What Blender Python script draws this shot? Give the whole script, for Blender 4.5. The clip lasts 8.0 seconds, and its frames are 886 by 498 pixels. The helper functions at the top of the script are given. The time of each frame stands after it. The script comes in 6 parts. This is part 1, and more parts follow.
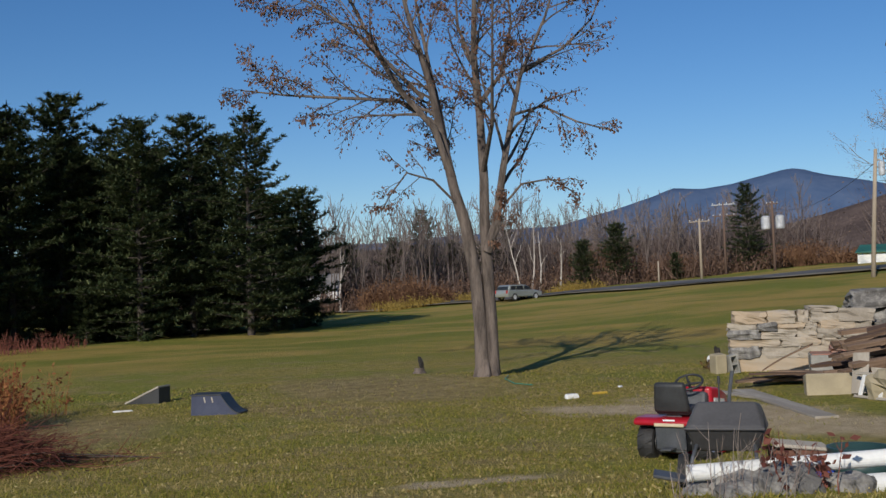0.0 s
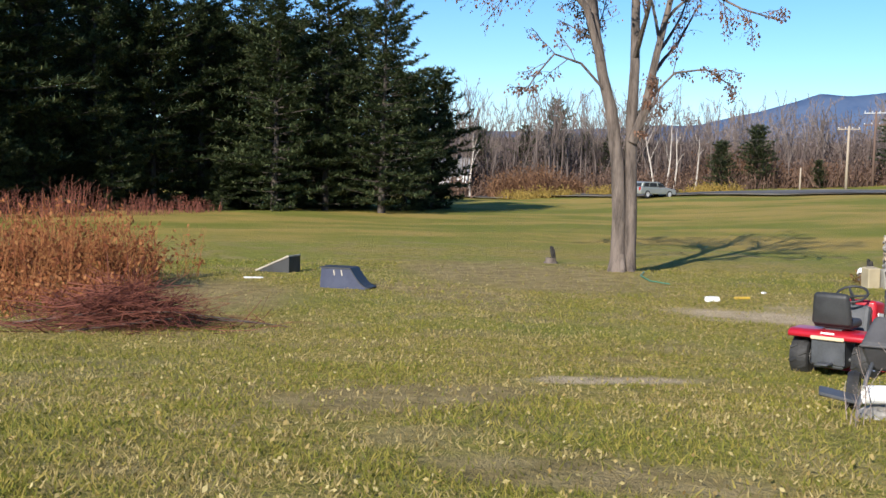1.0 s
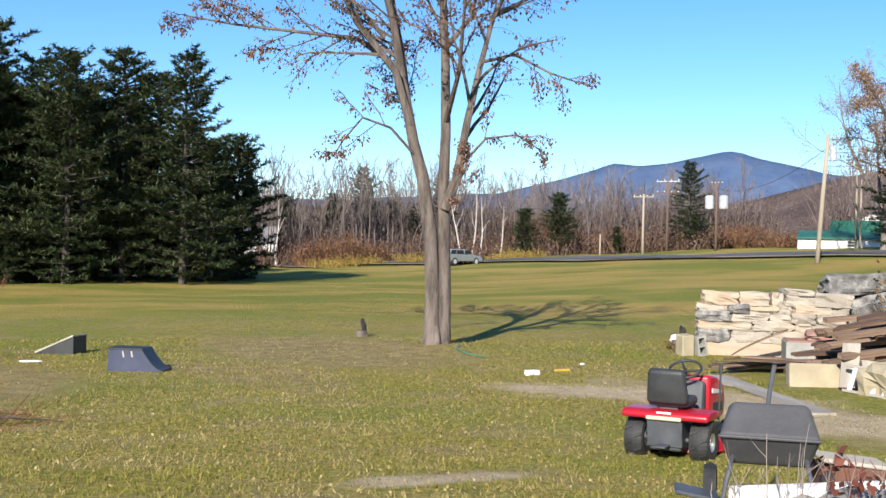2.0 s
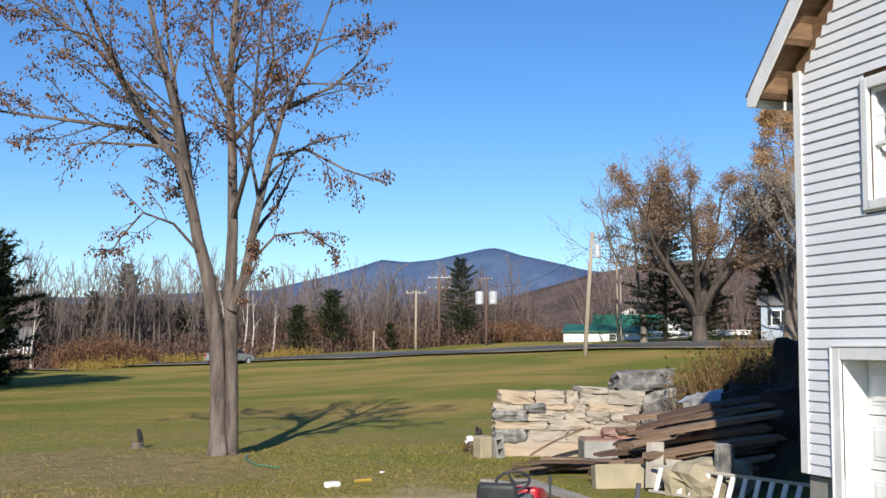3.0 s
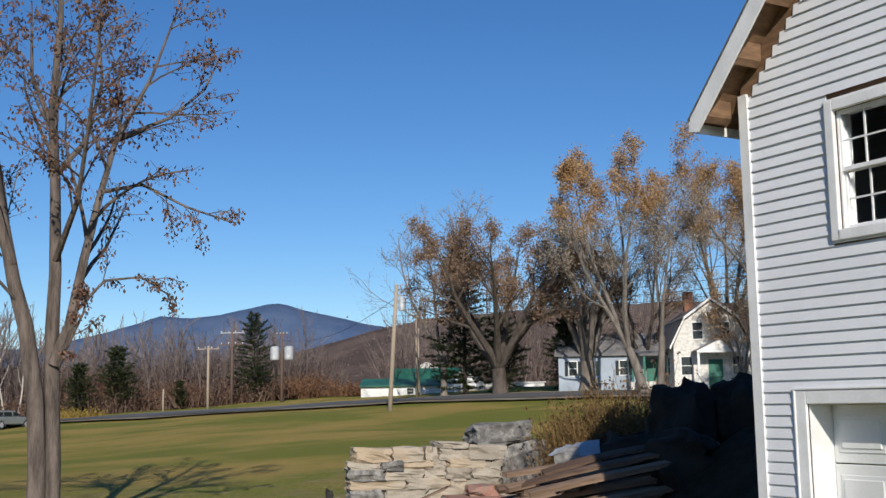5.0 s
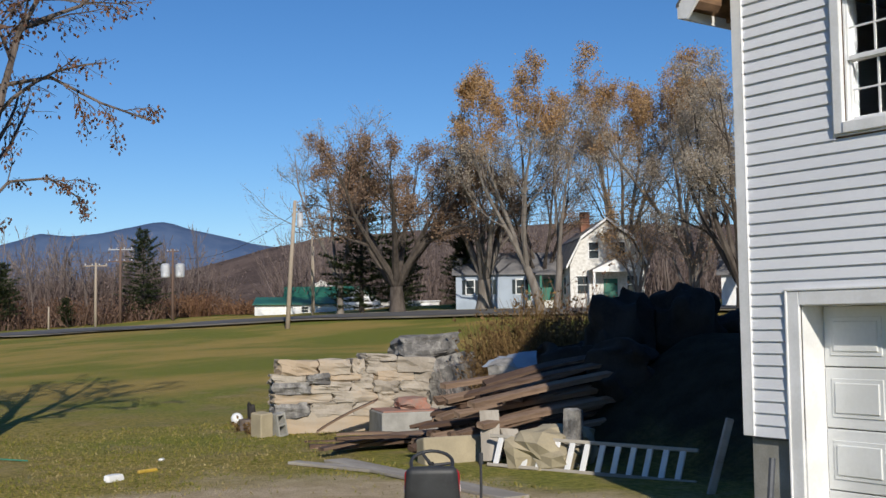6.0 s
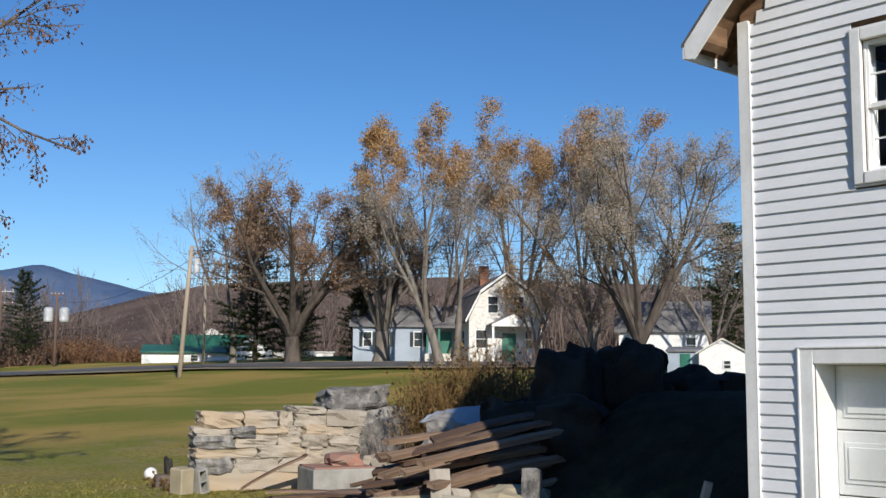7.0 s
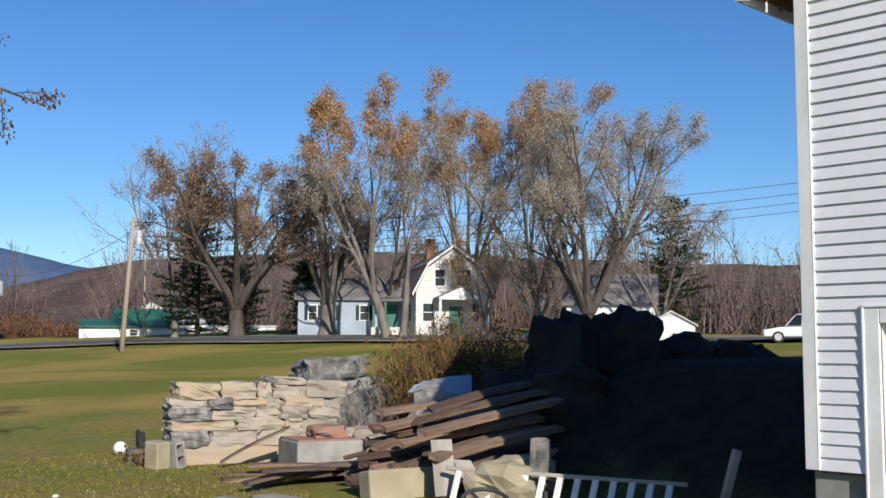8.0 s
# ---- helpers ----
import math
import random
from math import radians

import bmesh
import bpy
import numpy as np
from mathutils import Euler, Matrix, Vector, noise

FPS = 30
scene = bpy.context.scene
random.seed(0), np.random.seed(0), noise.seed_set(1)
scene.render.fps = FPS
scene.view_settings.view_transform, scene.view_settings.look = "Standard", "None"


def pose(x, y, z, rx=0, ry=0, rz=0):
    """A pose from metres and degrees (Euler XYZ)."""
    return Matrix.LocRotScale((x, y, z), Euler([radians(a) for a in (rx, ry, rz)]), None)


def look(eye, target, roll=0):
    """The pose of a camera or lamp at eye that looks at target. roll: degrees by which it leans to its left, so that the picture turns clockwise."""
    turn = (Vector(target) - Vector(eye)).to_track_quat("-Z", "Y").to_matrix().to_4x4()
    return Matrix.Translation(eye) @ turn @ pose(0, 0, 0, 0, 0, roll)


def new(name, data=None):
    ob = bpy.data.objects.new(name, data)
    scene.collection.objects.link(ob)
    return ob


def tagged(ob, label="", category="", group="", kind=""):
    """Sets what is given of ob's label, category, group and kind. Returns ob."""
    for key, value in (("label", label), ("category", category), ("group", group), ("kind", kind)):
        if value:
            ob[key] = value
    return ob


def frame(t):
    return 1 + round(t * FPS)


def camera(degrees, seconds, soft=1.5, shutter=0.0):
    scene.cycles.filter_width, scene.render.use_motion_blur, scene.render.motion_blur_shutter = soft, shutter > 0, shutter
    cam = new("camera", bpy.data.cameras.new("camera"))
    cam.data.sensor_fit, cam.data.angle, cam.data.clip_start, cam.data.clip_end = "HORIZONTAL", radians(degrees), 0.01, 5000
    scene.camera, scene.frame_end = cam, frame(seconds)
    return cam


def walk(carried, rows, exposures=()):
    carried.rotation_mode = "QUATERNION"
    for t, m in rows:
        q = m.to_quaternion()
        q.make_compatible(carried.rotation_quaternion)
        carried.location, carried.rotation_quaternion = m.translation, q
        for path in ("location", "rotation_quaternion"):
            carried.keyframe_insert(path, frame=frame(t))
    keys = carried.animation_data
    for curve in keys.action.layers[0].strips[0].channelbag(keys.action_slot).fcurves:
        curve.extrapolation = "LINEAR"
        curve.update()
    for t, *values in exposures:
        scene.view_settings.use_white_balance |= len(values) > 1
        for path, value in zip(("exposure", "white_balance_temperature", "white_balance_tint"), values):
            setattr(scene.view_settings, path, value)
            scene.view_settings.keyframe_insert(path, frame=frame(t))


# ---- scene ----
cam = camera(43.1, 8.0)
PATH = [
    (0, (12.616, -5.872, 1.058), (10.625, -5.697, 1.128), -2.2),
    (0.5, (12.224, -5.954, 0.994), (10.225, -5.889, 0.982), 1.4),
    (1, (11.893, -6.03, 0.974), (9.898, -6.082, 0.846), 1.8),
    (1.5, (11.253, -6.036, 1.004), (9.26, -5.93, 0.88), 1.4),
    (2, (10.613, -6.006, 1.002), (8.633, -5.72, 1.004), 1.3),
    (2.2, (10.4, -6.018, 1.047), (8.435, -5.651, 1.043), 2.4),
    (3.3, (9.387, -6.342, 1.118), (7.538, -5.606, 1.32), -0.2),
    (3.5, (9.194, -6.373, 1.136), (7.344, -5.633, 1.31), 0.4),
    (4, (8.714, -6.521, 1.052), (6.911, -5.676, 1.234), 0.4),
    (4.5, (8.159, -6.55, 1.08), (6.411, -5.6, 1.284), 0.6),
    (4.7, (8.02, -6.684, 1.078), (6.294, -5.704, 1.322), -0.0),
    (5.8, (6.883, -6.995, 0.958), (5.259, -5.844, 1.156), -1.0),
    (6, (6.678, -7.046, 0.92), (5.077, -5.855, 1.052), -0.8),
    (6.5, (6.147, -7.212, 0.944), (4.6, -5.966, 1.166), -0.6),
    (7, (5.527, -7.216, 0.922), (4.059, -5.877, 1.146), 0.3),
    (7.1, (5.408, -7.198, 0.908), (3.958, -5.848, 1.182), 0.1),
    (7.5, (4.967, -7.243, 0.892), (3.541, -5.852, 1.07), 3.1),
    (8, (4.47, -7.334, 0.822), (3.078, -5.91, 1.002), 0.1),
]
walk(cam, [(t, look(eye, target, roll)) for t, eye, target, roll in PATH],
     exposures=[(0, -0.45), (0.5, 0.15), (0.9, 0.5), (1.5, 0.72), (2.2, 0.72), (3.3, 0.12), (4.0, 0.04), (4.5, -0.14), (4.7, -0.14), (5.8, -0.19), (6.5, -0.1), (7.0, -0.03), (8.0, 0.06)])


# ---- world ----
SUN_EL = radians(26.5)
SUN_DIR = Vector((0.90 * math.cos(SUN_EL), -0.436 * math.cos(SUN_EL), math.sin(SUN_EL))).normalized()
world = bpy.data.worlds.new("sky")
scene.world = world
world.use_nodes = True
wn = world.node_tree.nodes
sky = wn.new("ShaderNodeTexSky")
sky.sky_type = "NISHITA"
sky.sun_disc = False
sky.sun_elevation = SUN_EL
sky.sun_rotation = math.atan2(SUN_DIR.x, SUN_DIR.y)
sky.altitude = 600
sky.air_density = 1.0
sky.dust_density = 0.1
sky.ozone_density = 5.0
wn["Background"].inputs["Strength"].default_value = 0.115
tone = wn.new("ShaderNodeHueSaturation")
tone.inputs["Saturation"].default_value = 1.17
tone.inputs["Hue"].default_value = 0.505
world.node_tree.links.new(sky.outputs[0], tone.inputs["Color"])
world.node_tree.links.new(tone.outputs[0], wn["Background"].inputs["Color"])
sun = new("sun", bpy.data.lights.new("sun", "SUN"))
sun.data.energy = 5.0
sun.data.angle = radians(0.5)
sun.data.color = (1.0, 0.93, 0.82)
sun.matrix_world = look((60, -40, 50), Vector((60, -40, 50)) - SUN_DIR)

# ---- mesh and material tools ----
class Geo:
    """Vertices and faces gathered in lists."""

    def __init__(self):
        self.v, self.f = [], []

    def quad(self, a, b, c, d):
        n = len(self.v)
        self.v += [a, b, c, d]
        self.f.append((n, n + 1, n + 2, n + 3))

    def tri(self, a, b, c):
        n = len(self.v)
        self.v += [a, b, c]
        self.f.append((n, n + 1, n + 2))

    def tube(self, pts, radii, sides=6, cap=False):
        pts = [Vector(p) for p in pts]
        base = len(self.v)
        side = None
        for i, p in enumerate(pts):
            d = (pts[min(i + 1, len(pts) - 1)] - pts[max(i - 1, 0)]).normalized()
            if side is None:
                side = d.orthogonal().normalized()
            side = (side - d * side.dot(d)).normalized()
            other = d.cross(side)
            for k in range(sides):
                a = 2 * math.pi * k / sides
                self.v.append(tuple(p + (side * math.cos(a) + other * math.sin(a)) * radii[i]))
        for i in range(len(pts) - 1):
            for k in range(sides):
                a, b = base + i * sides + k, base + i * sides + (k + 1) % sides
                self.f.append((a, b, b + sides, a + sides))
        if cap:
            self.f.append(tuple(base + k for k in reversed(range(sides))))
            self.f.append(tuple(base + (len(pts) - 1) * sides + k for k in range(sides)))

    def mesh(self, name, mat, smooth=False):
        me = bpy.data.meshes.new(name)
        me.from_pydata([tuple(p) for p in self.v], [], self.f)
        me.materials.append(mat)
        if smooth:
            me.polygons.foreach_set("use_smooth", [True] * len(me.polygons))
        me.update()
        return me


def bm_mesh(name, bm, mat, smooth=False):
    me = bpy.data.meshes.new(name)
    bmesh.ops.recalc_face_normals(bm, faces=bm.faces[:])
    bm.to_mesh(me)
    bm.free()
    me.materials.append(mat)
    if smooth:
        me.polygons.foreach_set("use_smooth", [True] * len(me.polygons))
    return me


def part(name, source, mat, parent=None, label="", smooth=False, m=None):
    """One mesh object out of a bmesh, a Geo or a mesh, under a thing or a part."""
    if isinstance(source, Geo):
        me = source.mesh(name, mat, smooth)
    elif isinstance(source, bpy.types.Mesh):
        me = source
    else:
        me = bm_mesh(name, source, mat, smooth)
    ob = new(name, me)
    if parent:
        ob.parent = parent
    if m is not None:
        ob.matrix_basis = m
    return tagged(ob, label) if label else ob


def thing(name, label, category, m, group="", kind=""):
    ob = new(name)
    ob.empty_display_size = 0.1
    ob.matrix_basis = m
    return tagged(ob, label, category, group, kind)


def block(size, at=(0, 0, 0), rot=(0, 0, 0), bevel=0.0, segs=1, bm=None, taper=(1, 1)):
    """A box with rounded edges, centred at a place; taper scales its top."""
    one = bmesh.new()
    bmesh.ops.create_cube(one, size=1)
    for v in one.verts:
        k = taper if v.co.z > 0 else (1, 1)
        v.co = Vector((v.co.x * size[0] * k[0], v.co.y * size[1] * k[1], v.co.z * size[2]))
    if bevel:
        bmesh.ops.bevel(one, geom=one.edges[:], offset=bevel, segments=segs, affect="EDGES", profile=0.5)
    bmesh.ops.transform(one, matrix=pose(*at, *rot), verts=one.verts[:])
    return join(bm, one)


def join(bm, one):
    if bm is None:
        return one
    me = bpy.data.meshes.new("joining")
    one.to_mesh(me)
    one.free()
    bm.from_mesh(me)
    bpy.data.meshes.remove(me)
    return bm


def prism(outline, depth, m=None, bevel=0.0, bm=None, segs=1):
    """An outline in x and z pushed along y by depth, centred on y = 0."""
    one = bmesh.new()
    vs = [one.verts.new((x, -depth / 2, z)) for x, z in outline]
    face = one.faces.new(vs)
    got = bmesh.ops.extrude_face_region(one, geom=[face])
    bmesh.ops.translate(one, vec=(0, depth, 0), verts=[g for g in got["geom"] if isinstance(g, bmesh.types.BMVert)])
    bmesh.ops.recalc_face_normals(one, faces=one.faces[:])
    if bevel:
        bmesh.ops.bevel(one, geom=one.edges[:], offset=bevel, segments=segs, affect="EDGES", profile=0.5)
    if m is not None:
        bmesh.ops.transform(one, matrix=m, verts=one.verts[:])
    return join(bm, one)


def lathe(profile, sides=24, m=None, bm=None):
    """A profile of (radius, z) turned round z."""
    one = bmesh.new()
    rings = []
    for r, z in profile:
        if r < 1e-6:
            rings.append([one.verts.new((0, 0, z))])
        else:
            rings.append([one.verts.new((r * math.cos(2 * math.pi * k / sides), r * math.sin(2 * math.pi * k / sides), z)) for k in range(sides)])
    for a, b in zip(rings, rings[1:]):
        for k in range(sides):
            q = [a[k % len(a)], a[(k + 1) % len(a)], b[(k + 1) % len(b)], b[k % len(b)]]
            q = [v for i, v in enumerate(q) if v not in q[:i]]
            if len(q) > 2:
                one.faces.new(q)
    if m is not None:
        bmesh.ops.transform(one, matrix=m, verts=one.verts[:])
    return join(bm, one)


def stone(size, seed, rough=0.12, bm=None, m=None, cuts=2, flat=0.6):
    """An irregular stone: a cut-up, rounded and jittered box."""
    one = bmesh.new()
    bmesh.ops.create_cube(one, size=1)
    bmesh.ops.subdivide_edges(one, edges=one.edges[:], cuts=cuts, use_grid_fill=True)
    off = Vector((seed * 3.7, seed * 1.3, seed * 5.1))
    for v in one.verts:
        c = v.co.copy()
        ball = c.normalized() * 0.62
        c = c.lerp(ball, 1 - flat)
        n = noise.noise_vector(c * 2.3 + off) * rough + noise.noise_vector(c * 5 + off) * rough * 0.4
        c += n
        v.co = Vector((c.x * size[0], c.y * size[1], c.z * size[2]))
    if m is not None:
        bmesh.ops.transform(one, matrix=m, verts=one.verts[:])
    return join(bm, one)


def material(name, c1, c2=None, rough=0.8, scale=6.0, fine=60.0, bump=0.2, metal=0.0, stretch=(1, 1, 1), vary=0.0, spread=(0.35, 0.65), c3=None, bump_dist=0.01, coords="Object", spec=0.5):
    """A surface of two or three colours mixed by noise at two scales, with fine relief and a change from piece to piece."""
    mat = bpy.data.materials.new(name)
    mat.use_nodes = True
    nt = mat.node_tree
    n, l = nt.nodes, nt.links
    bsdf = n["Principled BSDF"]
    bsdf.inputs["Roughness"].default_value = rough
    bsdf.inputs["Metallic"].default_value = metal
    bsdf.inputs["Specular IOR Level"].default_value = spec
    tc = n.new("ShaderNodeTexCoord")
    mp = n.new("ShaderNodeMapping")
    mp.inputs["Scale"].default_value = stretch
    if coords == "World":
        geo = n.new("ShaderNodeNewGeometry")
        l.new(geo.outputs["Position"], mp.inputs["Vector"])
    else:
        l.new(tc.outputs["Object"], mp.inputs["Vector"])
    big = n.new("ShaderNodeTexNoise")
    big.inputs["Scale"].default_value = scale
    big.inputs["Detail"].default_value = 5
    small = n.new("ShaderNodeTexNoise")
    small.inputs["Scale"].default_value = fine
    small.inputs["Detail"].default_value = 4
    for t in (big, small):
        l.new(mp.outputs[0], t.inputs["Vector"])
    info = n.new("ShaderNodeObjectInfo")
    add = n.new("ShaderNodeMath")
    add.operation = "MULTIPLY_ADD"
    l.new(info.outputs["Random"], add.inputs[0])
    add.inputs[1].default_value = vary
    mixn = n.new("ShaderNodeMath")
    mixn.operation = "MULTIPLY_ADD"
    l.new(small.outputs["Fac"], mixn.inputs[0])
    mixn.inputs[1].default_value = 0.35
    l.new(big.outputs["Fac"], mixn.inputs[2])
    sub = n.new("ShaderNodeMath")
    sub.operation = "SUBTRACT"
    l.new(mixn.outputs[0], sub.inputs[0])
    sub.inputs[1].default_value = 0.175 + vary / 2
    l.new(sub.outputs[0], add.inputs[2])
    ramp = n.new("ShaderNodeValToRGB")
    ramp.color_ramp.elements[0].position, ramp.color_ramp.elements[1].position = spread
    ramp.color_ramp.elements[0].color = (*c1, 1)
    ramp.color_ramp.elements[1].color = (*(c2 or [c * 0.8 for c in c1]), 1)
    if c3:
        e = ramp.color_ramp.elements.new(sum(spread) / 2)
        e.color = (*c3, 1)
    l.new(add.outputs[0], ramp.inputs[0])
    l.new(ramp.outputs[0], bsdf.inputs["Base Color"])
    if bump:
        b = n.new("ShaderNodeBump")
        b.inputs["Strength"].default_value = bump
        b.inputs["Distance"].default_value = bump_dist
        l.new(mixn.outputs[0], b.inputs["Height"])
        l.new(b.outputs[0], bsdf.inputs["Normal"])
    return mat


def leaf_material(name, c1, c2, c3=None, through_light=0.3):
    """Leaves and twigs: each island takes its own tint, and some light passes."""
    mat = bpy.data.materials.new(name)
    mat.use_nodes = True
    n, l = mat.node_tree.nodes, mat.node_tree.links
    bsdf = n["Principled BSDF"]
    bsdf.inputs["Roughness"].default_value = 0.75
    bsdf.inputs["Specular IOR Level"].default_value = 0.25
    geo = n.new("ShaderNodeNewGeometry")
    ramp = n.new("ShaderNodeValToRGB")
    ramp.color_ramp.elements[0].color = (*c1, 1)
    ramp.color_ramp.elements[1].color = (*c2, 1)
    if c3:
        ramp.color_ramp.elements.new(0.5).color = (*c3, 1)
    l.new(geo.outputs["Random Per Island"], ramp.inputs[0])
    l.new(ramp.outputs[0], bsdf.inputs["Base Color"])
    if through_light:
        tr = n.new("ShaderNodeBsdfTranslucent")
        l.new(ramp.outputs[0], tr.inputs["Color"])
        mix = n.new("ShaderNodeMixShader")
        mix.inputs[0].default_value = through_light
        l.new(bsdf.outputs[0], mix.inputs[1])
        l.new(tr.outputs[0], mix.inputs[2])
        l.new(mix.outputs[0], n["Material Output"].inputs["Surface"])
    return mat


def smooth01(a):
    a = min(1.0, max(0.0, a))
    return a * a * (3 - 2 * a)

def swing(x, y, degrees=3.7):
    """A place far off, turned about the yard by some degrees."""
    c, k = math.cos(radians(degrees)), math.sin(radians(degrees))
    dx, dy = x - 9.0, y + 6.5
    return 9.0 + c * dx - k * dy, -6.5 + k * dx + c * dy


def near(x, y):
    """A place among the clutter beside the walk, turned and moved as one."""
    c, k = math.cos(radians(3.9)), math.sin(radians(3.9))
    dx, dy = x - 9.48, y + 7.394
    return 10.613 + c * dx - k * dy, -6.006 + k * dx + c * dy


# ---- ground ----
def ground_z(x, y):
    """Height of the ground: a knoll under the walker, a level lawn with a shallow dip, a field that rises away, and a bank behind the garage."""
    fy = swing(x, y, -3.7)[1]
    z = -0.95 + 0.062 * (1 - 0.3 * smooth01((x + 70) / 40)) * min(max(0.0, fy - 5), 62) + 0.012 * max(min(0.0, y), -60)
    z += 0.85 * math.exp(-((x - 11) ** 2 + (y + 8) ** 2) / 64.0)
    z += 0.22 * math.exp(-((x - 5.09) ** 2 + (y + 2.58) ** 2) / 4.0)
    z -= 0.08 * math.exp(-((x - 0.8) ** 2 + (y + 2) ** 2) / 8.0)
    top = 0.72
    up = smooth01((y - 3.4) / 3.0) * smooth01((x + 6.5) / 1.7) * (1 - smooth01((y - 28) / 25.0))
    z += max(0.0, top - z) * up
    return z


def ground_fine(x, y):
    near = max(0.0, 1 - math.hypot(x + 5, y + 2) / 90)
    z = ground_z(x, y)
    z += 0.05 * noise.noise(Vector((x * 0.25, y * 0.25, 3.1)))
    z += 0.018 * noise.noise(Vector((x * 1.7, y * 1.7, 9.0))) * near
    z += 0.22 * noise.noise(Vector((x * 0.06 + 4, y * 0.11, 1.0))) * smooth01((-x - 14) / 15) * (1 - smooth01((-x - 130) / 40))
    mound = math.exp(-((x + 11.75) ** 2 + (y + 2.75) ** 2) / 0.9)
    return z + 0.10 * mound


def axis(lo, hi, step, far, grow=1.16):
    vals = list(np.arange(lo, hi + 1e-6, step))
    s, a = step, lo
    while a > -far:
        s *= grow
        a -= s
        vals.insert(0, a)
    s, b = step, hi
    while b < far:
        s *= grow
        b += s
        vals.append(b)
    return vals


def ground_material():
    mat = bpy.data.materials.new("lawn")
    mat.use_nodes = True
    n, l = mat.node_tree.nodes, mat.node_tree.links
    bsdf = n["Principled BSDF"]
    bsdf.inputs["Roughness"].default_value = 0.95
    bsdf.inputs["Specular IOR Level"].default_value = 0.15
    geo = n.new("ShaderNodeNewGeometry")
    xyz = n.new("ShaderNodeSeparateXYZ")
    l.new(geo.outputs["Position"], xyz.inputs[0])

    def tex(scale, detail=4, stretch=(1, 1, 1), rough=0.55):
        mp = n.new("ShaderNodeMapping")
        mp.inputs["Scale"].default_value = stretch
        l.new(geo.outputs["Position"], mp.inputs[0])
        t = n.new("ShaderNodeTexNoise")
        t.inputs["Scale"].default_value = scale
        t.inputs["Detail"].default_value = detail
        t.inputs["Roughness"].default_value = rough
        l.new(mp.outputs[0], t.inputs["Vector"])
        return t.outputs["Fac"]

    def calc(op, a, b=None, c=None):
        m = n.new("ShaderNodeMath")
        m.operation = op
        for i, v in enumerate((a, b, c)):
            if v is None:
                continue
            if isinstance(v, (int, float)):
                m.inputs[i].default_value = v
            else:
                l.new(v, m.inputs[i])
        return m.outputs[0]

    def step(v, lo, hi):
        m = n.new("ShaderNodeMapRange")
        m.interpolation_type = "SMOOTHSTEP"
        l.new(v, m.inputs["Value"])
        m.inputs["From Min"].default_value, m.inputs["From Max"].default_value = lo, hi
        return m.outputs["Result"]

    def mixc(fac, a, b):
        m = n.new("ShaderNodeMix")
        m.data_type = "RGBA"
        for sock, v in ((m.inputs["Factor"], fac), (m.inputs["A"], a), (m.inputs["B"], b)):
            if isinstance(v, tuple):
                sock.default_value = (*v, 1)
            elif isinstance(v, (int, float)):
                sock.default_value = v
            else:
                l.new(v, sock)
        return m.outputs["Result"]

    def spot(x, y, rx, ry, turn=0.0, wobble=0.5):
        """1 inside a ragged oval patch, 0 outside."""
        c, s = math.cos(turn), math.sin(turn)
        dx, dy = calc("SUBTRACT", xyz.outputs[0], x), calc("SUBTRACT", xyz.outputs[1], y)
        u = calc("ADD", calc("MULTIPLY", dx, c / rx), calc("MULTIPLY", dy, s / rx))
        v = calc("ADD", calc("MULTIPLY", dx, -s / ry), calc("MULTIPLY", dy, c / ry))
        d = calc("ADD", calc("MULTIPLY", u, u), calc("MULTIPLY", v, v))
        d = calc("ADD", calc("SQRT", d), calc("MULTIPLY", calc("SUBTRACT", patch, 0.5), wobble * 3))
        return calc("SUBTRACT", 1.0, step(d, 0.55, 1.15))

    patch = tex(0.9, 5)
    wide = tex(0.22, 4)
    speck = tex(14, 3)
    fine = tex(60, 3)
    straw = tex(3.2, 6, rough=0.65)
    bands = tex(0.09, 6, (1.0, 0.6, 1), 0.65)
    green = mixc(step(speck, 0.35, 0.68), (0.20, 0.178, 0.034), (0.45, 0.345, 0.10))
    green = mixc(step(straw, 0.52, 0.72), green, (0.34, 0.27, 0.12))
    green = mixc(step(wide, 0.42, 0.66), green, mixc(step(speck, 0.3, 0.7), (0.145, 0.175, 0.026), (0.31, 0.295, 0.06)))
    tan = mixc(step(straw, 0.35, 0.65), (0.25, 0.18, 0.085), (0.41, 0.31, 0.155))
    col = mixc(calc("MULTIPLY", step(patch, 0.48, 0.66), 0.6), green, tan)
    # the rough field beyond the tree, in ochre and olive bands
    field = mixc(step(bands, 0.42, 0.60), (0.20, 0.215, 0.034), (0.43, 0.305, 0.085))
    field = mixc(calc("MULTIPLY", step(straw, 0.5, 0.75), 0.5), field, (0.33, 0.25, 0.09))
    away = calc("ADD", xyz.outputs[0], calc("MULTIPLY", calc("SUBTRACT", wide, 0.5), 9))
    col = mixc(step(away, -19.5, -24.0), col, field)
    for args in ((-11.5, -5.0, 4.2, 2.6, 0.4), (-6.2, -10.5, 2.8, 1.8, 0.3), (3.8, -6.5, 1.4, 0.9, -0.8), (-7.5, -6.5, 3.0, 1.0, 0.5), (6.5, -5.4, 1.0, 0.5, 1.4)):
        col = mixc(calc("MULTIPLY", spot(*args), 0.75), col, tan)
    dirt = mixc(step(straw, 0.3, 0.7), (0.48, 0.37, 0.235), (0.63, 0.50, 0.34))
    for args in ((-4.8, -1.6, 1.9, 0.8, 0.9), (-3.0, 0.2, 3.9, 1.3, 0.35), (1.75, -4.6, 1.1, 0.3, 2.15)):
        col = mixc(calc("MULTIPLY", spot(*args), 0.9), col, dirt)
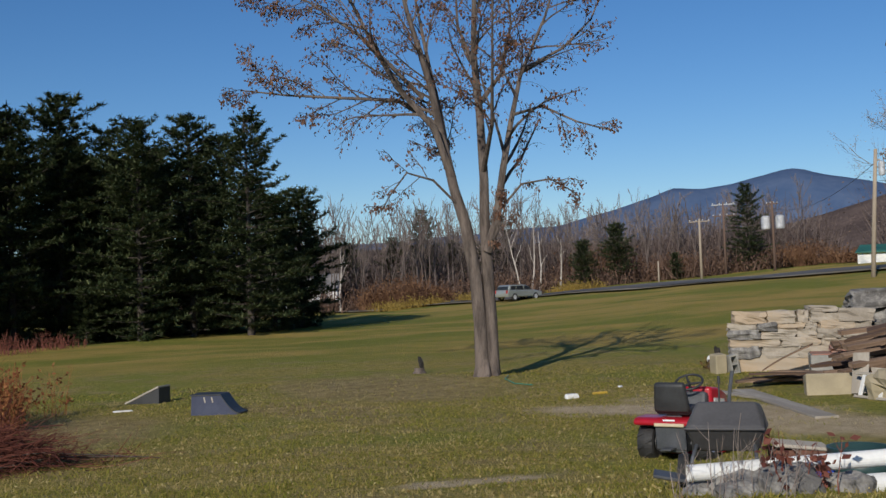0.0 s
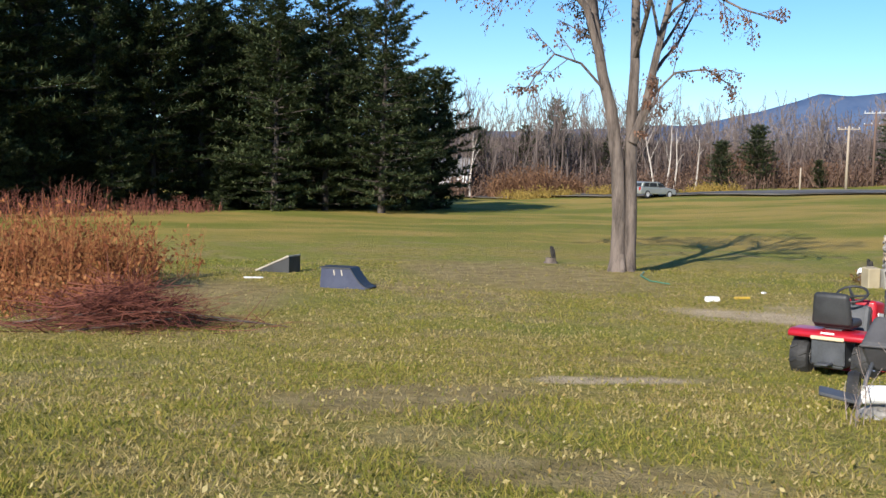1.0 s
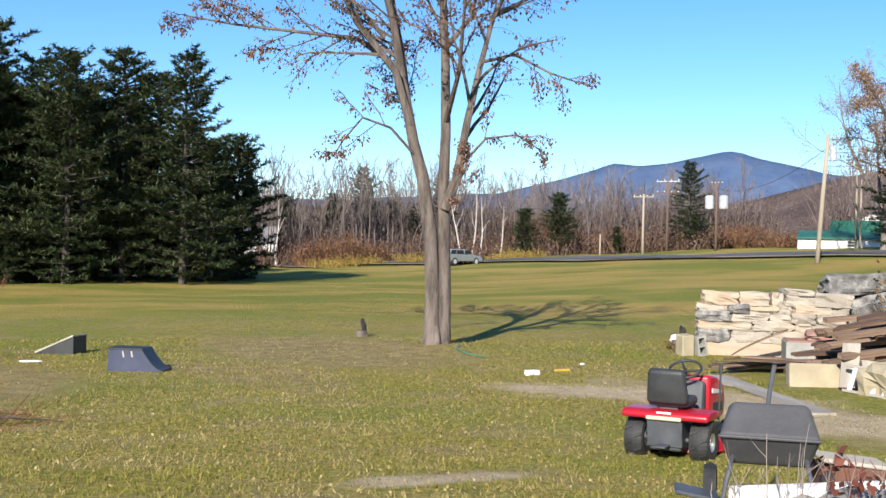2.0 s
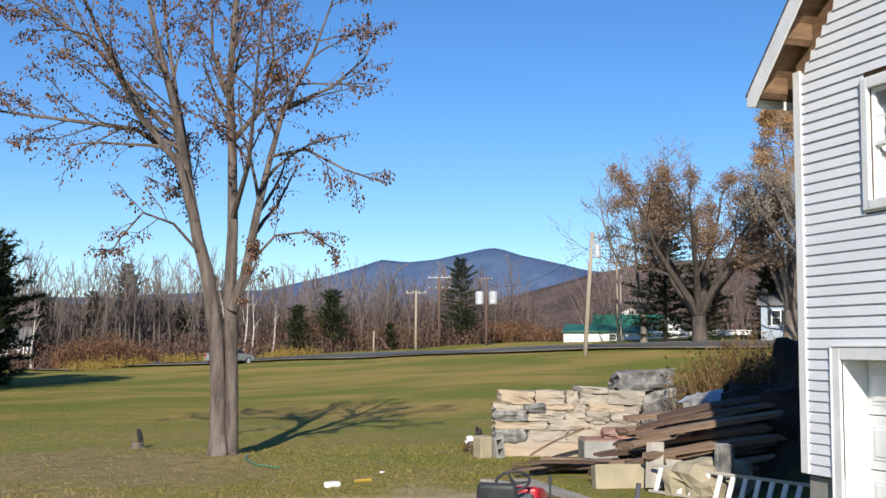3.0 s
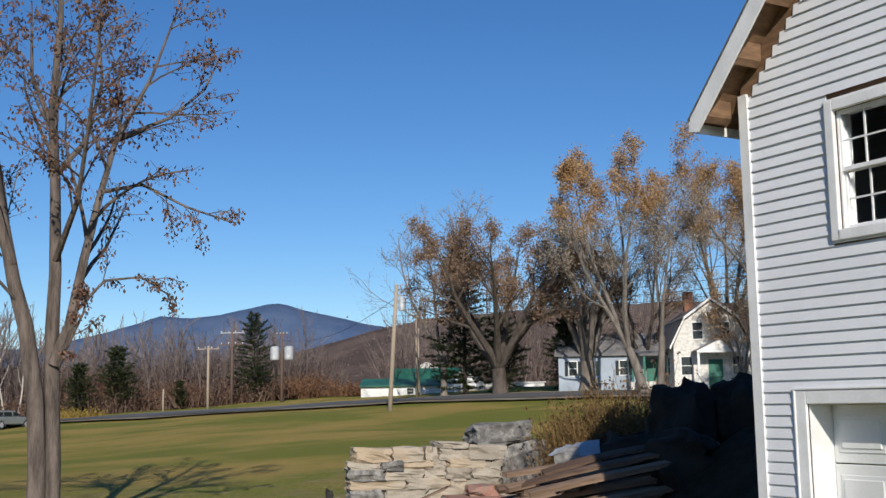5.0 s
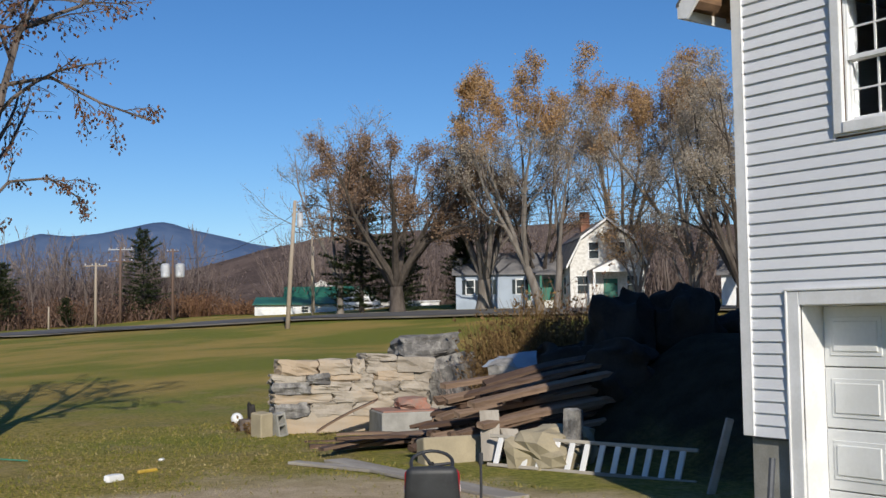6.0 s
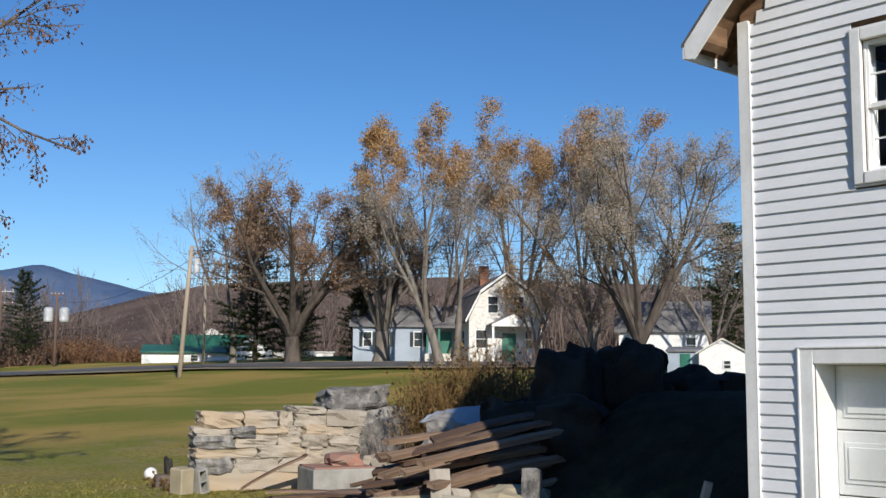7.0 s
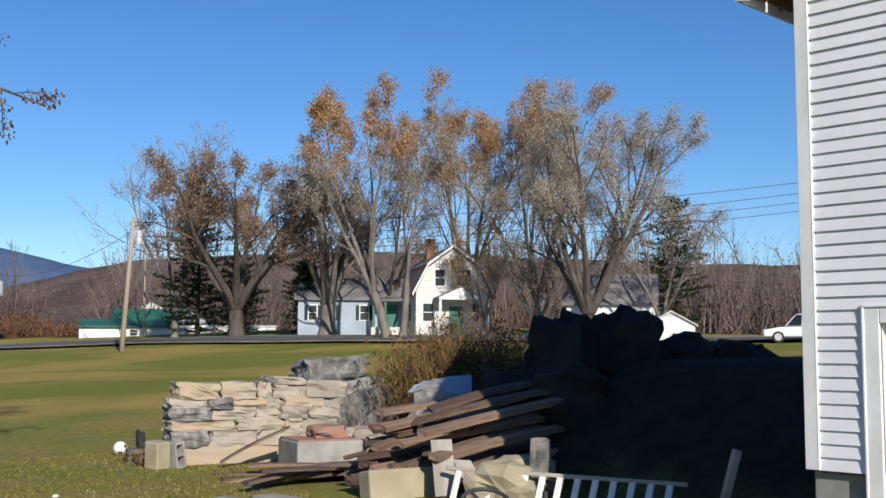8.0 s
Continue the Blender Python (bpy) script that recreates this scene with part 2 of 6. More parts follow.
    # bare earth behind and beside the garage, its shade deepened in the colour
    shaded_soil = mixc(step(straw, 0.3, 0.7), (0.020, 0.016, 0.012), (0.045, 0.036, 0.027))
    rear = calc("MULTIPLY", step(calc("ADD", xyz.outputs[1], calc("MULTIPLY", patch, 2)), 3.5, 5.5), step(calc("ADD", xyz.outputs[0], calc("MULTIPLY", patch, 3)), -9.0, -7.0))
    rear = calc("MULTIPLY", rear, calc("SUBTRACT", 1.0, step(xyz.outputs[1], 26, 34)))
    col = mixc(rear, col, shaded_soil)
    col = mixc(calc("MULTIPLY", step(fine, 0.35, 0.65), 0.28), col, (0.07, 0.065, 0.022))
    l.new(col, bsdf.inputs["Base Color"])
    b = n.new("ShaderNodeBump")
    b.inputs["Strength"].default_value = 0.9
    b.inputs["Distance"].default_value = 0.05
    l.new(calc("ADD", calc("MULTIPLY", fine, 0.6), speck), b.inputs["Height"])
    l.new(b.outputs[0], bsdf.inputs["Normal"])
    return mat


LAWN = ground_material()
gx, gy = axis(-26, 14, 0.4, 3500), axis(-18, 24, 0.4, 3500)
sheet = Geo()
sheet.v = [(x, y, ground_fine(x, y)) for y in gy for x in gx]
w = len(gx)
sheet.f = [(j * w + i, j * w + i + 1, (j + 1) * w + i + 1, (j + 1) * w + i) for j in range(len(gy) - 1) for i in range(w - 1)]
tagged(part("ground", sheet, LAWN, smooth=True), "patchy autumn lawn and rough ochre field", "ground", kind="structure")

# ---- materials ----
VINYL = material("white_vinyl_siding", (0.77, 0.78, 0.80), (0.71, 0.72, 0.745), 0.45, 1.2, 25, 0.06, vary=0.12)
WHITE = material("white_paint", (0.82, 0.82, 0.82), (0.70, 0.70, 0.69), 0.5, 3, 40, 0.08, spec=0.4)
OLD_WHITE = material("weathered_white_paint", (0.72, 0.71, 0.68), (0.50, 0.48, 0.44), 0.7, 5, 60, 0.2, vary=0.2)
DOORWHITE = material("white_steel_door", (0.74, 0.75, 0.74), (0.66, 0.67, 0.66), 0.5, 2, 30, 0.04)
CONCRETE = material("concrete", (0.36, 0.35, 0.32), (0.24, 0.235, 0.21), 0.9, 4, 70, 0.35, vary=0.15)
SHINGLE = material("dark_shingle", (0.075, 0.075, 0.08), (0.13, 0.13, 0.13), 0.9, 8, 90, 0.4)
RAWWOOD = material("raw_framing_lumber", (0.24, 0.14, 0.075), (0.14, 0.08, 0.045), 0.8, 6, 60, 0.2, stretch=(1, 1, 4), vary=0.2)
GLASS_DARK = bpy.data.materials.new("window_glass")
GLASS_DARK.use_nodes = True
_b = GLASS_DARK.node_tree.nodes["Principled BSDF"]
_b.inputs["Base Color"].default_value = (0.9, 0.95, 1, 1)
_b.inputs["Roughness"].default_value = 0.02
_b.inputs["Transmission Weight"].default_value = 1.0
_b.inputs["IOR"].default_value = 1.2
# near-black colour stands for the unlit room behind the garage window
INSIDE = material("unlit_room_black", (0.05, 0.045, 0.04), (0.03, 0.03, 0.03), 0.9, 2, 20, 0.1)
BARK = material("grey_brown_bark", (0.06, 0.047, 0.04), (0.175, 0.14, 0.118), 0.95, 7, 45, 0.9, stretch=(1, 1, 0.18), bump_dist=0.04)
BARK_FAR = material("brown_bark", (0.055, 0.043, 0.036), (0.11, 0.09, 0.075), 0.95, 3, 20, 0.4, stretch=(1, 1, 0.3))
BARK_GREY = material("grey_bark", (0.12, 0.10, 0.085), (0.22, 0.195, 0.17), 0.95, 3, 20, 0.4, stretch=(1, 1, 0.3))
BIRCH = material("white_birch_bark", (0.55, 0.50, 0.45), (0.36, 0.32, 0.28), 0.85, 3, 20, 0.2)
PINE_BARK = material("pine_bark", (0.035, 0.028, 0.024), (0.075, 0.062, 0.053), 0.95, 5, 30, 0.6, stretch=(1, 1, 0.3))
NEEDLES = leaf_material("pine_needles", (0.020, 0.038, 0.016), (0.15, 0.17, 0.075), (0.062, 0.088, 0.036), 0.25)
SPRUCE = leaf_material("spruce_needles", (0.012, 0.032, 0.012), (0.045, 0.068, 0.026), None, 0.15)
DRY_LEAF = leaf_material("dry_brown_leaves", (0.11, 0.055, 0.035), (0.30, 0.175, 0.12), (0.19, 0.10, 0.065), 0.35)
TAN_LEAF = leaf_material("tan_willow_leaves", (0.38, 0.235, 0.115), (0.60, 0.40, 0.21), (0.48, 0.31, 0.155), 0.4)
PALE_LEAF = leaf_material("pale_catkin_twigs", (0.34, 0.285, 0.22), (0.52, 0.45, 0.36), (0.42, 0.36, 0.285), 0.35)
RUST_LEAF = leaf_material("rust_brown_leaves", (0.20, 0.13, 0.085), (0.44, 0.30, 0.20), (0.31, 0.205, 0.135), 0.35)
TWIG = leaf_material("fine_twigs", (0.13, 0.10, 0.09), (0.30, 0.245, 0.215), (0.21, 0.17, 0.15), 0.0)

# ---- the garage with its white siding ----
GW, GD, SL = 8.0, 9.0, 1.08      # width of the gable, depth, slope of the roof
COURSE = 0.1016
FLOOR = -0.95


def wall_top(x):
    return 3.93 + SL * (x if x < GW / 2 else GW - x)


def build_garage():
    g = thing("garage_building", "white vinyl-sided gable garage with an open dark eave", "garage", pose(0.358, 0.913, -0.084, 0, 0, -1.2))
    holes = [(0.61, 3.05, -2, 1.11), (1.105, 1.885, 2.567, 3.598)]
    # sheathing in columns round the openings
    bm = None
    cuts = [0.0, 0.61, 1.105, 1.885, 3.05, GW / 2, GW]
    for a, b in zip(cuts, cuts[1:]):
        spans, low = [], 0.0
        for x0, x1, z0, z1 in sorted(holes, key=lambda h: h[2]):
            if a >= x0 - 1e-6 and b <= x1 + 1e-6:
                if z0 > low:
                    spans.append((low, z0))
                low = z1
        for z0, z1 in spans:
            bm = prism([(a, z0), (b, z0), (b, z1), (a, z1)], 0.15, pose(0, 0.075, 0), bm=bm)
        bm = prism([(a, low), (b, low), (b, wall_top(b) + 0.17), (a, wall_top(a) + 0.17)], 0.15, pose(0, 0.075, 0), bm=bm)
    gable = part("gable_wall", bm, RAWWOOD, g)
    # the other three walls
    bm = block((0.15, GD - 0.3, 4.05), (0.075, GD / 2, 2.02))
    bm = block((0.15, GD - 0.3, 4.05), (GW - 0.075, GD / 2, 2.02), bm=bm)
    for a, b in ((0, GW / 2), (GW / 2, GW)):
        bm = prism([(a, 0), (b, 0), (b, wall_top(b) + 0.17), (a, wall_top(a) + 0.17)], 0.15, pose(0, GD - 0.075, 0), bm=bm)
    part("rear_walls", bm, VINYL, g)
    # foundation
    bm = block((0.58, 0.2, 1.6), (0.32, 0.13, -0.803), bevel=0.01)
    bm = block((GW - 3.05 - 0.03, 0.2, 1.6), (3.05 + (GW - 3.08) / 2, 0.13, -0.803), bevel=0.01, bm=bm)
    bm = block((0.2, GD - 0.4, 1.6), (0.13, GD / 2 + 0.05, -0.803), bm=bm)
    bm = block((0.2, GD - 0.4, 1.6), (GW - 0.13, GD / 2 + 0.05, -0.803), bm=bm)
    bm = block((GW - 0.06, 0.2, 1.6), (GW / 2, GD - 0.13, -0.803), bm=bm)
    part("foundation", bm, CONCRETE, g, "grey concrete foundation")
    part("garage_floor", block((GW - 0.5, GD - 0.5, 0.1), (GW / 2, GD / 2, FLOOR - 0.05)), CONCRETE, g)
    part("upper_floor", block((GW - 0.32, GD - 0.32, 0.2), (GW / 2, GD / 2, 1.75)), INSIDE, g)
    # added backing panel, so that the window looks into darkness
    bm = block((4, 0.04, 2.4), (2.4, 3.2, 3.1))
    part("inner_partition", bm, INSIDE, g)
    # corner post: two white returns with a greyer face
    bm = block((0.105, 0.038, 4.0), (0.0475, -0.020, 2.0), bevel=0.004)
    part("corner_board", bm, WHITE, g)
    part("corner_return", block((0.022, 0.10, 3.9), (-0.012, 0.05, 1.95), bevel=0.004), WHITE, g)
    part("corner_bead", block((0.016, 0.03, 3.98), (0.104, -0.026, 1.99), bevel=0.005, segs=2), WHITE, g)
    # lap siding, course by course
    blocks = [(0.49, 3.17, -2, 1.23), (1.015, 1.975, 2.477, 3.688)]
    k = 0
    while True:
        z0, z1 = k * COURSE, (k + 1) * COURSE
        left = max(0.112, (z1 - 3.87) / 1.12)
        right = GW - left if z1 > 4.14 else GW - 0.1
        if right - left < 0.3:
            break
        ends = [(left, right)]
        for x0, x1, h0, h1 in blocks:
            if z1 > h0 + 0.03 and z0 < h1 - 0.03:
                ends = [e for a, b in ends for e in ((a, min(b, x0)), (max(a, x1), b)) if e[1] - e[0] > 0.02]
        for a, b in ends:
            geo = Geo()
            jit = 0.0012 * math.sin(k * 12.9)
            pro = [(-0.030 + jit, z0), (-0.011, z1 + 0.006), (-0.0035, z1 + 0.006), (-0.0035, z0 + 0.016), (-0.012, z0 + 0.014), (-0.027 + jit, z0 + 0.001)]
            n = len(pro)
            geo.v = [(a, y, z) for y, z in pro] + [(b, y, z) for y, z in pro]
            geo.f = [(i, (i + 1) % n, n + (i + 1) % n, n + i) for i in range(n)] + [tuple(range(n))[::-1], tuple(range(n, 2 * n))]
            part("siding_board", geo, VINYL, gable)
        k += 1
    # starter strip under the first course
    part("starter_strip", block((0.40, 0.012, 0.02), (0.30, -0.004, -0.011)), SHINGLE, gable)
    # window
    win = new("window")
    win.parent = g
    win.matrix_basis = pose(0.115, 0, 2.457 - 0.92 * 2.44) @ Matrix.Diagonal((1, 1, 0.92, 1))
    tagged(win, "double-hung white window with divided panes")
    fr = None
    for size, at in (((0.09, 0.045, 1.32), (0.945, -0.034, 3.12)), ((0.09, 0.045, 1.32), (1.815, -0.034, 3.12)), ((0.78, 0.045, 0.10), (1.38, -0.034, 3.73)), ((0.78, 0.055, 0.10), (1.38, -0.038, 2.51))):
        fr = block(size, at, bevel=0.008, segs=2, bm=fr)
    for size, at in (((0.02, 0.03, 1.34), (0.892, -0.026, 3.12)), ((0.02, 0.03, 1.34), (1.868, -0.026, 3.12)), ((0.98, 0.03, 0.02), (1.38, -0.026, 3.79)), ((0.98, 0.03, 0.02), (1.38, -0.026, 2.45))):
        fr = block(size, at, bevel=0.004, bm=fr)
    part("window_frame", fr, WHITE, win)
    liner = None
    for size, at in (((0.016, 0.16, 1.12), (0.999, 0.078, 3.12)), ((0.016, 0.16, 1.12), (1.761, 0.078, 3.12)), ((0.74, 0.16, 0.016), (1.38, 0.078, 3.671)), ((0.74, 0.16, 0.016), (1.38, 0.078, 2.569))):
        liner = block(size, at, bm=liner)
    part("window_liner", liner, WHITE, win)
    for z0, z1, y in ((3.10, 3.68, 0.02), (2.56, 3.13, 0.05)):
        sash = None
        for size, at in (((0.04, 0.03, z1 - z0), (1.01, y, (z0 + z1) / 2)), ((0.04, 0.03, z1 - z0), (1.75, y, (z0 + z1) / 2)), ((0.70, 0.03, 0.045), (1.38, y, z0 + 0.022)), ((0.70, 0.03, 0.04), (1.38, y, z1 - 0.02))):
            sash = block(size, at, bevel=0.004, bm=sash)
        part("sash", sash, WHITE, win)
        for i in (1, 2):
            part("glazing_bar", block((0.016, 0.012, z1 - z0 - 0.08), (1.03 + 0.70 * i / 3, y, (z0 + z1) / 2)), WHITE, win)
        part("glazing_bar", block((0.70, 0.011, 0.016), (1.38, y, (z0 + z1) / 2)), WHITE, win)
        pane = part("pane", block((0.70, 0.004, z1 - z0 - 0.08), (1.38, y + 0.009, (z0 + z1) / 2)), GLASS_DARK, win)
        pane.visible_shadow = False
    # overhead door in its deep reveal
    door = new("garage_door")
    door.parent = g
    tagged(door, "white raised-panel overhead garage door, closed")
    tr = block((0.12, 0.03, 1.23 - FLOOR), (0.55, -0.022, (1.23 + FLOOR) / 2), bevel=0.006)
    tr = block((0.12, 0.03, 1.23 - FLOOR), (3.11, -0.022, (1.23 + FLOOR) / 2), bevel=0.006, bm=tr)
    tr = block((2.44, 0.03, 0.12), (1.83, -0.022, 1.17), bevel=0.006, bm=tr)
    tr = block((0.02, 0.045, 1.25 - FLOOR), (0.485, -0.026, (1.25 + FLOOR) / 2), bevel=0.004, bm=tr)
    tr = block((2.7, 0.045, 0.02), (1.83, -0.026, 1.24), bevel=0.004, bm=tr)
    part("door_trim", tr, WHITE, door)
    for x in (0.607, 3.053):
        part("door_jamb", block((0.02, 0.33, 1.11 - FLOOR), (x, 0.165, (1.11 + FLOOR) / 2)), WHITE, door)
    part("door_head", block((2.41, 0.33, 0.02), (1.83, 0.165, 1.113)), WHITE, door)
    for r in range(4):
        z0 = FLOOR + 0.02 + r * 0.51
        pb = block((2.42, 0.04, 0.50), (1.83, 0.29, z0 + 0.25), bevel=0.006)
        part("door_panel", pb, DOORWHITE, door)
        for c in range(4):
            x = 0.93 + c * 0.60
            for i, (wd, ht, dp) in enumerate(((0.48, 0.32, 0.014), (0.41, 0.25, 0.026))):
                part("raised_panel", block((wd, dp, ht), (x, 0.27 - dp / 2 + 0.004, z0 + 0.25), bevel=0.006 if i else 0.003), DOORWHITE, door)
    # roof
    lo = -0.31
    for sgn in (0, 1):
        def X(x):
            return GW - x if sgn else x
        z = lambda x: 4.11 + SL * x
        mid = GW / 2
        m = pose(0, GD / 2, 0)
        deck = [(X(lo), z(lo)), (X(mid), z(mid)), (X(mid), z(mid) + 0.045), (X(lo), z(lo) + 0.045)]
        part("roof_deck", prism(deck, GD + 0.66, m), RAWWOOD, g)
        sh = [(X(lo - 0.03), z(lo - 0.03) + 0.047), (X(mid), z(mid) + 0.047), (X(mid), z(mid) + 0.075), (X(lo - 0.03), z(lo - 0.03) + 0.075)]
        part("roof_shingles", prism(sh, GD + 0.74, m), SHINGLE, g)
        for yy in (-0.35, GD + 0.35):
            rb = [(X(lo), z(lo) - 0.085), (X(lo + 0.09), z(lo + 0.09) - 0.20), (X(mid), z(mid) - 0.20), (X(mid), z(mid) + 0.044), (X(lo), z(lo) + 0.044)]
            part("rake_board", prism(rb, 0.025, pose(0, yy, 0)), WHITE, g, "white rake board")
        fb = [(X(lo - 0.022), z(lo) - 0.085), (X(lo + 0.002), z(lo) - 0.085), (X(lo + 0.002), z(lo) + 0.02), (X(lo - 0.022), z(lo) + 0.02)]
        part("fascia_board", prism(fb, GD + 0.72, m), WHITE, g)
        x = lo + 0.14
        while x < mid - 0.1:
            lk = [(X(x), z(x) - 0.17), (X(x + 0.05), z(x + 0.05) - 0.17), (X(x + 0.05), z(x + 0.05) - 0.004), (X(x), z(x) - 0.004)]
            part("lookout", prism(lk, 0.32, pose(0, -0.175, 0)), RAWWOOD, g)
            x += 0.42
        y = 0.25
        while y < GD:
            rf = [(X(lo + 0.03), z(lo + 0.03) - 0.08), (X(0.0), z(0) - 0.16), (X(0.0), z(0) - 0.004), (X(lo + 0.03), z(lo + 0.03) - 0.004)]
            part("rafter_tail", prism(rf, 0.04, pose(0, y, 0)), RAWWOOD, g)
            y += 0.6
    return g


build_garage()

# ---- trees ----
def wander(start, way, length, steps, rng, bend=0.12, lift=0.0):
    """Points of a limb that wanders, and rises or droops by lift."""
    p, d = Vector(start), Vector(way).normalized()
    pts = [p.copy()]
    for _ in range(steps):
        d = (d + Vector((rng.gauss(0, bend), rng.gauss(0, bend), rng.gauss(0, bend) + lift))).normalized()
        p = p + d * (length / steps)
        pts.append(p.copy())
    return pts


def taper(r0, r1, n):
    return [r0 + (r1 - r0) * (i / (n - 1)) ** 0.8 for i in range(n)]


def ramify(wood, twig, tips, pts, r0, rng, depth, kids, ratio, spread, lift, twig_r, min_r=0.012):
    """Side limbs along a limb, each with its own; the finest go into the twig mesh."""
    n = len(pts) - 1
    length = sum((b - a).length for a, b in zip(pts, pts[1:]))
    for k in range(kids):
        f = 0.25 + 0.75 * (k + rng.random()) / kids
        i = min(n - 1, int(f * n))
        at = pts[i].lerp(pts[i + 1], f * n - i)
        along = (pts[i + 1] - pts[i]).normalized()
        side = along.orthogonal().normalized()
        side.rotate(Matrix.Rotation(rng.uniform(0, 2 * math.pi), 3, along))
        way = (along + side * spread * rng.uniform(0.6, 1.3)).normalized()
        ln = length * ratio * (1.15 - 0.6 * f) * rng.uniform(0.7, 1.25)
        r = max(twig_r, r0 * (1 - 0.75 * f) * 0.5)
        steps = 5 if depth > 1 else 4
        sub = wander(at, way, ln, steps, rng, 0.13, lift)
        if depth > 1:
            wood.tube(sub, taper(r, max(twig_r, r * 0.3), steps + 1), 5 if r > 0.03 else 3)
            ramify(wood, twig, tips, sub, r, rng, depth - 1, kids, ratio, spread, lift, twig_r, min_r)
        else:
            twig.tube(sub, taper(twig_r, twig_r * 0.35, steps + 1), 3)
            tips += sub[1:]


def leaf(geo, p, size, rng, hang=0.6):
    """One small pointed leaf of four corners."""
    d = Vector((rng.gauss(0, 1), rng.gauss(0, 1), rng.gauss(0, 1) - hang * 2)).normalized()
    s = d.cross(Vector((rng.gauss(0, 1), rng.gauss(0, 1), rng.gauss(0, 1)))).normalized()
    a = p + d * size * 0.5 + s * size * 0.3
    b = p + d * size * 0.5 - s * size * 0.3
    geo.quad(tuple(p), tuple(a), tuple(p + d * size), tuple(b))


def pine_meshes(height, seed, spread=3.0, first=0.18, mat=NEEDLES, droop=-0.02):
    rng = random.Random(seed)
    wood, need = Geo(), Geo()
    pts = [Vector((rng.gauss(0, 0.05) * i / 4, rng.gauss(0, 0.05) * i / 4, height * i / 8)) for i in range(9)]
    wood.tube(pts, taper(height * 0.018, 0.03, 9), 8)
    z = height * first
    while z < height * 0.985:
        f = (z / height - first) / (1 - first)
        reach = spread * (1 - f) ** 0.46 * (0.6 + 0.4 * min(1, f * 4)) * rng.uniform(0.62, 1.2) + 0.3
        turn = rng.uniform(0, 6.28)
        for k in range(rng.choice((4, 5, 5, 6))):
            a = turn + k * 1.26 + rng.gauss(0, 0.25)
            ln = reach * rng.uniform(0.5, 1.25)
            way = Vector((math.cos(a), math.sin(a), 0.02 + 0.55 * f * f))
            limb = wander((0, 0, z), way, ln, 4, rng, 0.06, 0.05 + droop)
            wood.tube(limb, taper(0.04, 0.012, 5), 3)
            m = max(5, int(ln * 7.5))
            for j in range(m):
                g = 0.22 + 0.78 * (j + rng.random()) / m
                i = min(3, int(g * 4))
                side = rng.gauss(0, 0.20) * ln * (1.15 - g)
                c = limb[i].lerp(limb[i + 1], g * 4 - i) + Vector((-math.sin(a) * side, math.cos(a) * side, rng.gauss(0.03, 0.06) + 0.08 * abs(side)))
                for _ in range(14):
                    d = Vector((rng.gauss(0, 0.8) + math.cos(a) * 0.8, rng.gauss(0, 0.8) + math.sin(a) * 0.8, rng.gauss(0.32, 0.34))).normalized()
                    s = d.cross(Vector((rng.random() - 0.5, rng.random() - 0.5, 1))).normalized() * 0.045
                    q = c + d * rng.uniform(0.2, 0.4)
                    need.tri(tuple(c - s), tuple(c + s), tuple(q))
        z += rng.uniform(0.30, 0.56) * (height / 13) * (1.1 - 0.4 * f)
    return wood.mesh("pine_trunk", PINE_BARK), need.mesh("pine_crown", mat)


PINES = [pine_meshes(13.0, 11, 3.9, 0.04), pine_meshes(12.0, 12, 3.5, 0.03), pine_meshes(14.0, 13, 4.2, 0.05), pine_meshes(8.5, 14, 2.9, 0.02)]


def plant_pine(x, y, kind, size, turn, label="tall dark green white pine at the field's edge", turned=3.7):
    x, y = swing(x, y, turned)
    t = thing("pine_tree", label, "tree", pose(x, y, ground_z(x, y) - 0.1, 0, 0, turn) @ Matrix.Scale(size, 4), "pines at the field's edge")
    part("trunk", PINES[kind][0], None, t)
    part("crown", PINES[kind][1], None, t)
    return t


_r = random.Random(5)
for x, y, k, s in ((-49.0, -8.6, 2, 0.86), (-50.5, -11.8, 0, 0.92), (-47.5, -14.2, 1, 0.95), (-51.0, -16.2, 2, 0.9), (-50, -18.6, 0, 1.0), (-47, -20.5, 1, 0.98),
                   (-45, -23.0, 2, 0.95), (-42.5, -25.5, 0, 1.05), (-40, -27.5, 1, 1.05), (-38, -30, 2, 1.0), (-58, -5.8, 3, 0.98), (-54, -7.4, 3, 0.9), (-56, -10.5, 0, 0.9), (-56, -14.5, 2, 0.85),
                   (-55, -19.0, 1, 1.0), (-53, -23.5, 0, 1.0), (-50, -27.5, 2, 1.0), (-46, -31, 1, 1.05), (-34, -33, 0, 1.05), (-30, -36, 2, 1.0), (-42, -36, 0, 1.1), (-38, -40, 1, 1.1),
                   (-61, -9, 1, 0.85), (-62, -15, 0, 0.95), (-60, -21, 2, 0.95), (-58, -27, 1, 1.05), (-54, -33, 0, 1.1), (-47, -38, 2, 1.1), (-26, -40, 1, 1.1), (-34, -45, 0, 1.1)):
    plant_pine(x, y, k, s * _r.uniform(0.95, 1.05), _r.uniform(0, 360), turned=2.4)

# dark understory along the pines
for k in range(34):
    f = k / 33
    x, y = -62 + 34 * f + _r.gauss(0, 1.2), -7.5 - 29 * f + _r.gauss(0, 1.5) - (3.5 if k % 2 else 0)
    plant_pine(x, y, 3, _r.uniform(0.35, 0.62), _r.uniform(0, 360), "low dark hemlock under the pines", 2.4)
for k in range(22):
    f = k / 21
    plant_pine(-68 + 34 * f + _r.gauss(0, 1.5), -14 - 32 * f + _r.gauss(0, 2), k % 3, _r.uniform(0.8, 1.05), _r.uniform(0, 360), "dark pine deep in the wood", 2.4)

